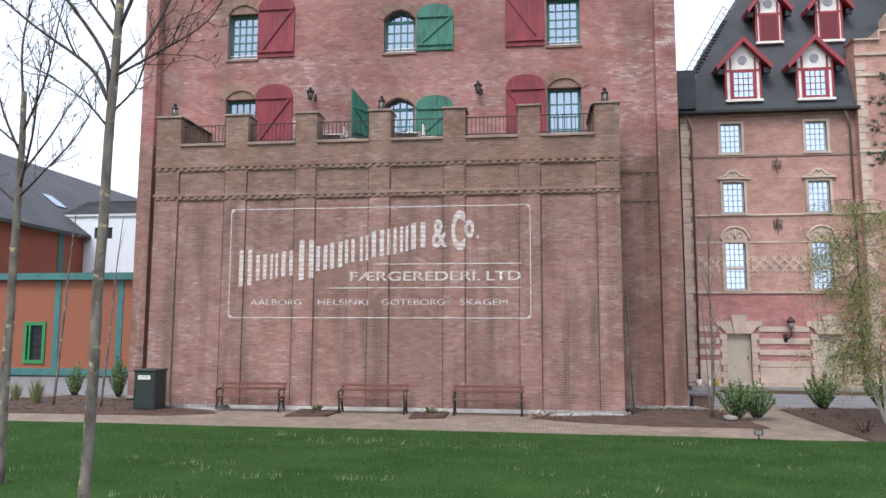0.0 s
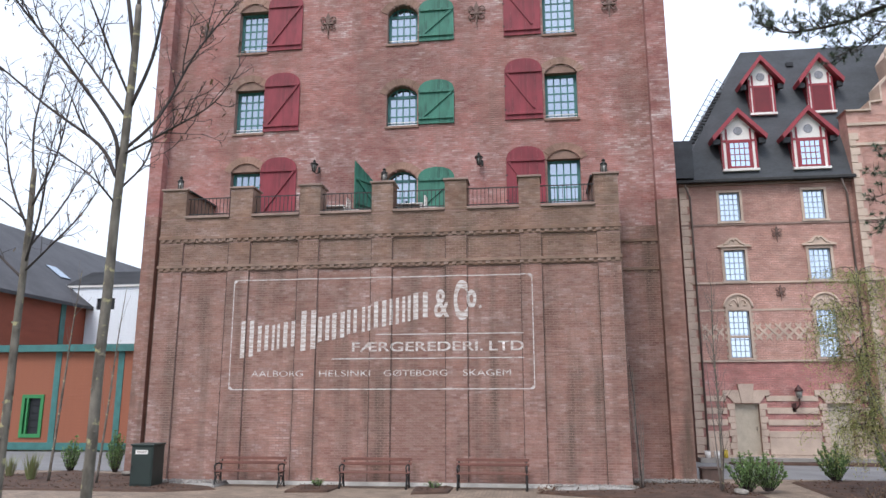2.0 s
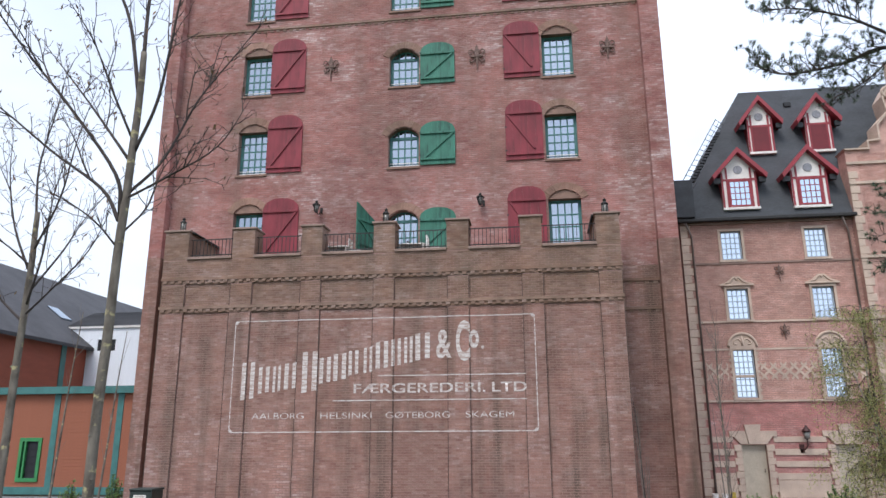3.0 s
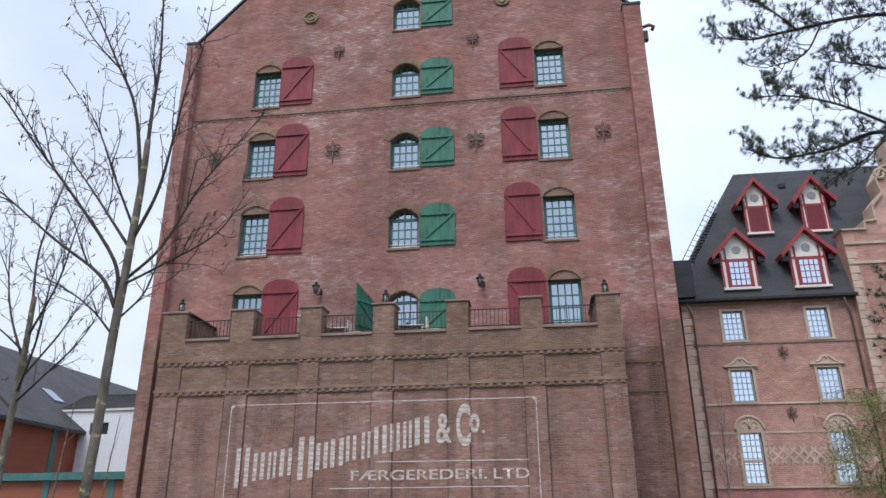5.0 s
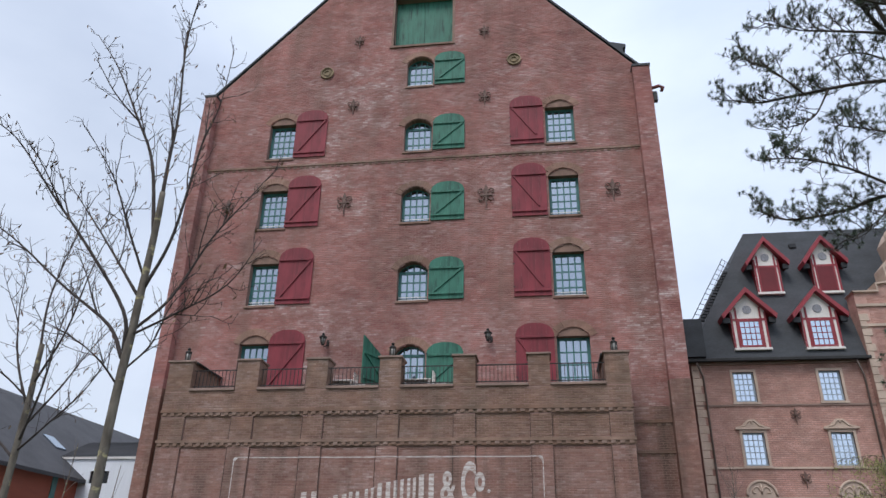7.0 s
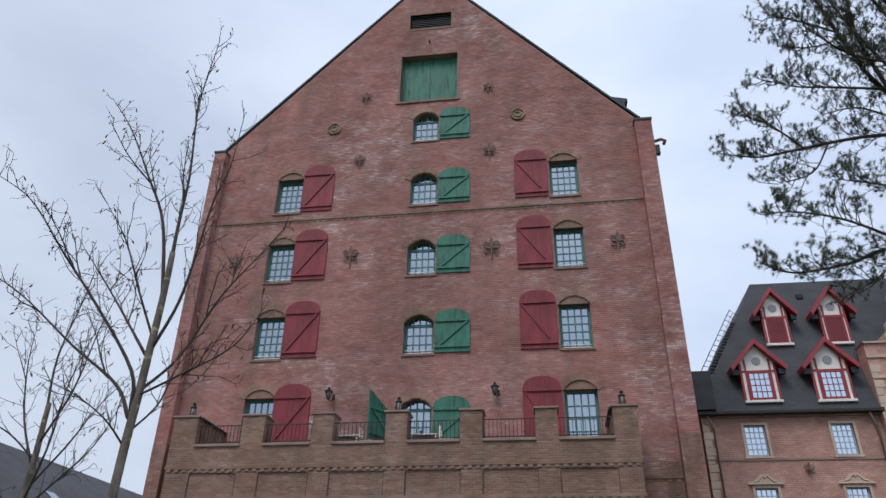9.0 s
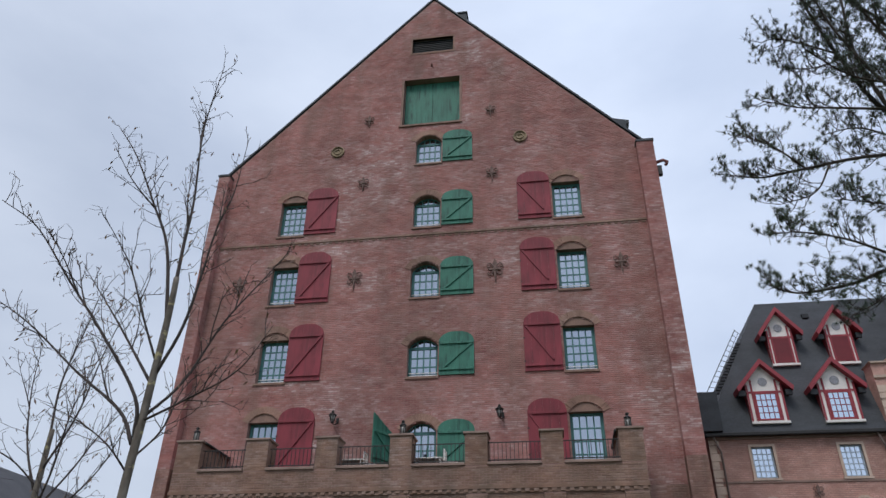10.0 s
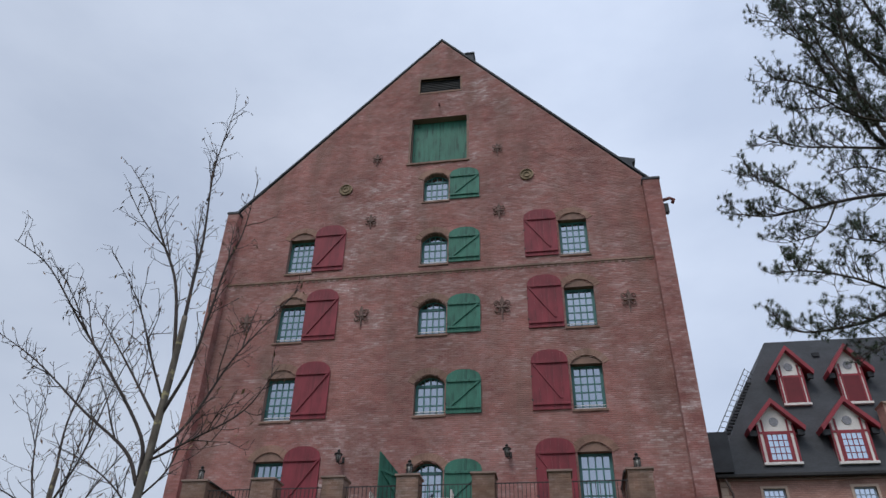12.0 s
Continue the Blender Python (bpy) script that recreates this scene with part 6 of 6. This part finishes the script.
def pine():
    PY = -8.0
    ob = thing("pine_tree", "tall dark pine with long bare limbs and tufted needles", "tree", (0, 0, 0))
    part("trunk", tube(bmesh.new(), smooth_line([(11.4, PY, 0.0), (11.35, PY, 6), (11.3, PY, 12), (11.2, PY, 17), (11.1, PY, 22)], 5), [0.30 - 0.011 * k for k in range(21)], 10), M_PINEBARK, ob, "dark furrowed pine trunk")
    limbs = [deeper(([(11.25, p[0][1] - 0.9)] if p[0][0] > 9.2 else []) + p, PY, a) for p, a in (
        ([(9.6, 14.8), (8.7, 16.8), (8.3, 18.8), (8.4, 20.8)], 0.04),
        ([(9.4, 13.2), (8.3, 15.2), (7.6, 17.3), (7.4, 19.0)], -0.04),
        ([(9.7, 16.8), (9.1, 18.8), (8.9, 20.8), (8.6, 22.4)], 0.0),
        ([(9.6, 13.0), (8.1, 14.3), (7.5, 16.2), (7.1, 18.3), (6.8, 20.0)], 0.05),
        ([(8.2, 14.2), (7.9, 16.2), (8.1, 18.5), (8.2, 20.5)], -0.05),
        ([(9.6, 12.7), (7.7, 13.09), (5.8, 12.85), (5.0, 12.72), (4.3, 12.85)], 0.04),
        ([(8.2, 14.4), (6.9, 14.6), (6.2, 14.7), (5.5, 15.0)], -0.04),
        ([(9.7, 9.7), (7.3, 10.2), (6.2, 9.9), (5.1, 9.75), (4.5, 10.0)], 0.05),
        ([(7.6, 10.2), (6.5, 10.9), (5.6, 11.2), (5.0, 11.25)], -0.05),
        ([(7.4, 10.2), (6.6, 9.5), (6.0, 9.2)], 0.03),
        ([(9.8, 7.6), (7.8, 7.4), (7.0, 6.9), (6.6, 6.3), (6.45, 5.8)], -0.05),
        ([(7.5, 16.3), (6.5, 16.9), (6.0, 17.0), (5.7, 16.8)], 0.06),
        ([(7.2, 18.2), (6.7, 18.9), (6.4, 19.6)], -0.05),
        ([(7.9, 16.3), (6.9, 15.9), (6.0, 16.0)], 0.08),
        ([(6.0, 12.85), (5.4, 13.6), (4.8, 14.0)], -0.06),
        ([(6.5, 12.95), (6.0, 12.2), (5.2, 11.95)], 0.05),
        ([(9.3, 16.5), (8.6, 17.6), (7.7, 18.9), (7.2, 20.2)], 0.05),
        ([(9.3, 15.5), (8.6, 15.2), (7.6, 15.6), (6.8, 16.6)], -0.08),
        ([(9.5, 13.6), (8.4, 13.4), (7.4, 13.9), (6.6, 13.8)], 0.08),
        ([(9.5, 11.8), (8.4, 11.5), (7.3, 11.8), (6.5, 12.0)], -0.05))]
    fine_bm, vs, fs = bmesh.new(), [], []

    def tuft(p, d):
        for _ in range(70):
            nd = (d * 0.35 + rand_dir(0.05)).normalized()
            s = nd.orthogonal().normalized() * 0.0048
            k = len(vs)
            e = p + nd * RNG.uniform(0.07, 0.12)
            vs.extend((p - s, p + s, e))
            fs.append((k, k + 1, k + 2))

    for limb in limbs:
        ln = smooth_line(limb, 5)
        length = sum((b2 - a).length for a, b2 in zip(ln, ln[1:]))
        lr = 0.015 + 0.0068 * length
        part("limb", tube(bmesh.new(), ln, [lr * (1 - 0.8 * k / (len(ln) - 1)) for k in range(len(ln))], 7), M_PINEBARK, ob)
        f = 0.30
        while f < 1.0:
            p, d = along(ln, f)
            tw = twig_line(p, d * 0.8 + rand_dir(0.35) * 0.9, RNG.uniform(0.35, 0.95) * (1.1 - 0.45 * f), 5, 0.28, 0.12)
            tube(fine_bm, tw, [0.012, 0.010, 0.008, 0.006, 0.005, 0.004], 4, False)
            for q in range(2, 6):
                dd = (tw[q] - tw[q - 1]).normalized()
                for _ in range(3):
                    st = twig_line(tw[q], dd * 0.5 + rand_dir(0.25), RNG.uniform(0.10, 0.28), 2, 0.2, 0.2)
                    tube(fine_bm, st, [0.006, 0.005, 0.004], 3, False)
                    if RNG.random() < 0.05 + 0.11 * q:
                        tuft(st[-1], (st[-1] - st[-2]).normalized())
            tuft(tw[-1], (tw[-1] - tw[-2]).normalized())
            f += 0.085 / length * RNG.uniform(0.6, 1.4)
    part("twig_mass", fine_bm, M_PINEBARK, ob, kind="stuff")
    raw("needles", vs, fs, M_NEEDLE, ob, "stuff", "dark green needle tufts")
    shift_all(ob, (11.4, PY, 0.0))


pine()


def birch(base):
    b0 = Vector(base)
    ob = thing("birch_tree", "young birch with pale bark and fresh yellow-green leaves", "tree", (0, 0, 0))
    stems = [[(0, 0, 0), (-0.2, 0, 0.8), (-0.55, 0.1, 1.5), (-0.95, 0.1, 2.1)], [(0, 0, 0), (-0.38, 0.1, 1.5), (-0.5, 0.1, 3.6), (-0.45, 0, 6.0)], [(0, 0, 0), (-0.1, -0.1, 1.5), (-0.6, 0, 3.2), (-1.0, 0, 4.8)],
             [(0, 0, 0), (0.3, 0, 1.6), (0.6, 0.1, 3.6), (0.7, 0, 5.8)]]
    twig_bm, vs, fs = bmesh.new(), [], []
    for st in stems:
        ln = smooth_line([b0 + Vector(p) for p in st], 6)
        part("trunk", tube(bmesh.new(), ln, [0.036 * (1 - 0.8 * k / (len(ln) - 1)) for k in range(len(ln))], 8), M_BIRCH, ob, "white peeling birch bark")
        for _ in range(46 if st[-1][2] > 3 else 12):
            p, d = along(ln, RNG.uniform(0.3, 1.0))
            br = twig_line(p, d * 0.4 + Vector((RNG.gauss(-0.3, 0.8), RNG.gauss(0, 0.7), 0.3)), RNG.uniform(0.5, 1.6), 5, 0.2, -0.22)
            tube(twig_bm, br, [0.009, 0.007, 0.006, 0.005, 0.004, 0.003], 4, False)
            for q in range(1, 6):
                for _ in range(2):
                    dr = twig_line(br[q], Vector((RNG.gauss(0, 0.5), RNG.gauss(0, 0.5), -0.6)), RNG.uniform(0.2, 0.65), 4, 0.15, -0.3)
                    tube(twig_bm, dr, [0.004, 0.003, 0.0025, 0.002, 0.002], 3, False)
                    for c in dr[1:]:
                        for _ in range(4):
                            leaf_quad(vs, fs, c + rand_dir() * 0.10, rand_dir(-0.5), RNG.uniform(0.03, 0.055), 0.75)
    part("twig_mass", twig_bm, M_TWIG, ob, kind="stuff")
    raw("leaves", vs, fs, M_BIRCHLEAF, ob, "stuff", "fresh yellow-green leaves")
    shift_all(ob, base)


birch((8.98, -1.6, 0.05))


def shrub(base, h, w, n, label="green leafy upright shrub in the mulch", mat=None, size=0.075):
    ob = thing("shrub", label, "shrub", (0, 0, 0), group="bed shrubs")
    b0 = Vector(base)
    bm, vs, fs = bmesh.new(), [], []
    for _ in range(n):
        a = RNG.uniform(0, 6.28)
        tip = Vector((math.cos(a), math.sin(a), 0)) * w * 0.5 * math.sqrt(RNG.random())
        hh2 = h * RNG.uniform(0.6, 1.05) * (1.05 - 0.35 * (tip.length / (w * 0.5)) ** 2)
        ln = smooth_line([b0 + tip * 0.2, b0 + tip * 0.7 + Vector((0, 0, hh2 * 0.55)), b0 + tip + Vector((0, 0, hh2))], 4)
        tube(bm, ln, [0.012, 0.011, 0.010, 0.009, 0.008, 0.007, 0.006, 0.005, 0.004], 4, False)
        for _ in range(int(40 * h)):
            p, d = along(ln, 1 - 0.85 * RNG.random() ** 1.3)
            leaf_quad(vs, fs, p, rand_dir(0.5), RNG.uniform(0.7, 1.3) * size, 0.5)
    part("stem_mass", bm, M_TWIG, ob, kind="stuff")
    raw("leaves", vs, fs, mat or M_SHRUB, ob, "stuff")
    shift_all(ob, base)


shrub((5.45, -0.75, 0.08), 1.0, 1.1, 48)
shrub((6.05, -0.6, 0.08), 0.95, 1.0, 42)
shrub((8.85, 2.2, 0.08), 1.1, 1.2, 54)
shrub((10.7, 2.4, 0.08), 1.2, 1.2, 50)
shrub((7.75, -3.3, 0.08), 0.5, 0.7, 16, "low reddish leafless shrub at the path", M_BUD, 0.04)
shrub((-16.6, 2.6, 0.05), 1.15, 0.7, 24)
shrub((-14.9, 2.6, 0.05), 1.35, 0.75, 30)
shrub((-6.5, -0.9, 0.08), 0.2, 0.55, 26, "small green perennial in a square bed", None, 0.05)
shrub((-3.1, -0.95, 0.08), 0.2, 0.55, 26, "small green perennial in a square bed", None, 0.05)


def grass_clump(base, h, w, n):
    ob = thing("grass_clump", "pale ornamental grass clump in the bed", "grass", base, group="ornamental grasses")
    vs, fs = [], []
    for _ in range(n):
        a, lean = RNG.uniform(0, 6.28), RNG.uniform(0.1, 1.0) * w * 0.5
        dx = Vector((math.cos(a), math.sin(a), 0))
        s = Vector((-dx.y, dx.x, 0)) * 0.008
        hh2 = h * RNG.uniform(0.5, 1.0)
        k = len(vs)
        vs.extend((dx * lean * 0.25 - s, dx * lean * 0.25 + s, dx * lean * 0.6 + s + Vector((0, 0, hh2 * 0.6)), dx * lean * 0.6 - s + Vector((0, 0, hh2 * 0.6)), dx * lean * 1.1 + Vector((0, 0, hh2))))
        fs.extend(((k, k + 1, k + 2, k + 3), (k + 3, k + 2, k + 4)))
    raw("blades", vs, fs, M_SEDGE, ob, "stuff")


grass_clump((-15.9, -0.4, 0.05), 1.0, 0.9, 160)
grass_clump((-16.6, -1.0, 0.05), 0.6, 0.6, 90)
grass_clump((-17.4, 0.6, 0.05), 0.8, 0.8, 100)

# blades on the lawn where the viewer looks down on it, some patches gone to pale stalks
vs, fs = [], []
for _ in range(42000):
    y = -4.7 - 9.0 * RNG.random() ** 1.2
    x = RNG.uniform(-16, 11)
    tall = noise.noise((x * 0.45, y * 0.9, 3.0)) > 0.28 and RNG.random() < 0.45
    h, w = (RNG.uniform(0.09, 0.16), 0.004) if tall else (RNG.uniform(0.025, 0.06), 0.006)
    a = RNG.uniform(0, 6.28)
    p = Vector((x, y, rise(y) + 0.025 + 0.03 * noise.noise((x * 0.3, y * 0.3, 0))))
    s = Vector((math.cos(a), math.sin(a), 0)) * w
    k = len(vs)
    vs.extend((p - s, p + s, p + Vector((RNG.gauss(0, 0.02), RNG.gauss(0, 0.02), h))))
    fs.append((k, k + 1, k + 2))
tagged(raw("lawn_grass", vs, fs, M_GRASS, None, "stuff"), "short green grass blades with pale stalks", "grass")

# loose tufts of pale seed stalks in the lawn
vs, fs = [], []
for _ in range(620):
    y = -5.3 - 8.5 * RNG.random()
    x = RNG.uniform(-14, 9)
    if noise.noise((x * 0.33, y * 0.8, 5.0)) < 0.22:
        continue
    for _ in range(RNG.randint(4, 9)):
        px, py = x + RNG.gauss(0, 0.07), y + RNG.gauss(0, 0.07)
        p = Vector((px, py, rise(py) + 0.02))
        a = RNG.uniform(0, 6.28)
        w = Vector((math.cos(a), math.sin(a), 0)) * 0.005
        k = len(vs)
        vs.extend((p - w, p + w, p + Vector((RNG.gauss(0, 0.03), RNG.gauss(0, 0.03), RNG.uniform(0.05, 0.11)))))
        fs.append((k, k + 1, k + 2))
tagged(raw("seed_stalks", vs, fs, leafy("pale_stalks", [(0.30, 0.36, 0.20), (0.22, 0.30, 0.13), (0.40, 0.42, 0.28)], 0.7, 0.4, 0.1), None, "stuff"), "pale seed stalks standing in the lawn", "grass")

# bark chips on the beds
vs, fs = [], []
for x0, x1, y0, y1, n in ((-18.5, -10.2, -2.1, 1.4, 2600), (-0.2, 5.6, -1.7, 1.2, 1900), (-7.1, -6.0, -1.8, -0.5, 260), (-3.5, -2.7, -1.7, -0.5, 200), (7.6, 14.0, -4.1, 2.2, 2000)):
    for _ in range(n):
        p = Vector((RNG.uniform(x0, x1), RNG.uniform(y0, y1), RNG.uniform(0.06, 0.11)))
        leaf_quad(vs, fs, p, Vector((RNG.gauss(0, 1), RNG.gauss(0, 1), RNG.gauss(0, 0.3))), RNG.uniform(0.04, 0.10), 0.45)
tagged(raw("bark_chips", vs, fs, leafy("bark_chip_tones", [(0.07, 0.038, 0.026), (0.12, 0.062, 0.040), (0.045, 0.027, 0.021), (0.17, 0.10, 0.068)], 0.95), None, "stuff"), "brown bark chips on the planting beds", "mulch")


# grey pebbles along the foot of the walls
vs, fs = [], []
for x0, x1, y0, y1, n in ((-12.4, -9.5, -0.75, -0.16, 700), (0.3, 2.6, -0.75, -0.16, 500), (2.65, 5.0, 0.9, 1.55, 600)):
    for _ in range(n):
        p = Vector((RNG.uniform(x0, x1), RNG.uniform(y0, y1), RNG.uniform(0.09, 0.15)))
        r = RNG.uniform(0.018, 0.045)
        k = len(vs)
        turn = Matrix.Rotation(RNG.uniform(0, 6.28), 3, "Z")
        vs.extend(p + turn @ Vector(q) * r for q in ((1, 0, 0), (0, 0.8, 0), (-1, 0, 0), (0, -0.8, 0), (0, 0, 0.7), (0, 0, -0.7)))
        fs.extend((k + a, k + b2, k + c2) for a, b2, c2 in ((0, 1, 4), (1, 2, 4), (2, 3, 4), (3, 0, 4), (1, 0, 5), (2, 1, 5), (3, 2, 5), (0, 3, 5)))
tagged(raw("pebbles", vs, fs, leafy("pebble_tones", [(0.21, 0.195, 0.18), (0.30, 0.28, 0.26), (0.14, 0.13, 0.125), (0.25, 0.21, 0.18)], 0.9), None, "stuff"), "grey pebbles along the foot of the brick walls", "gravel")
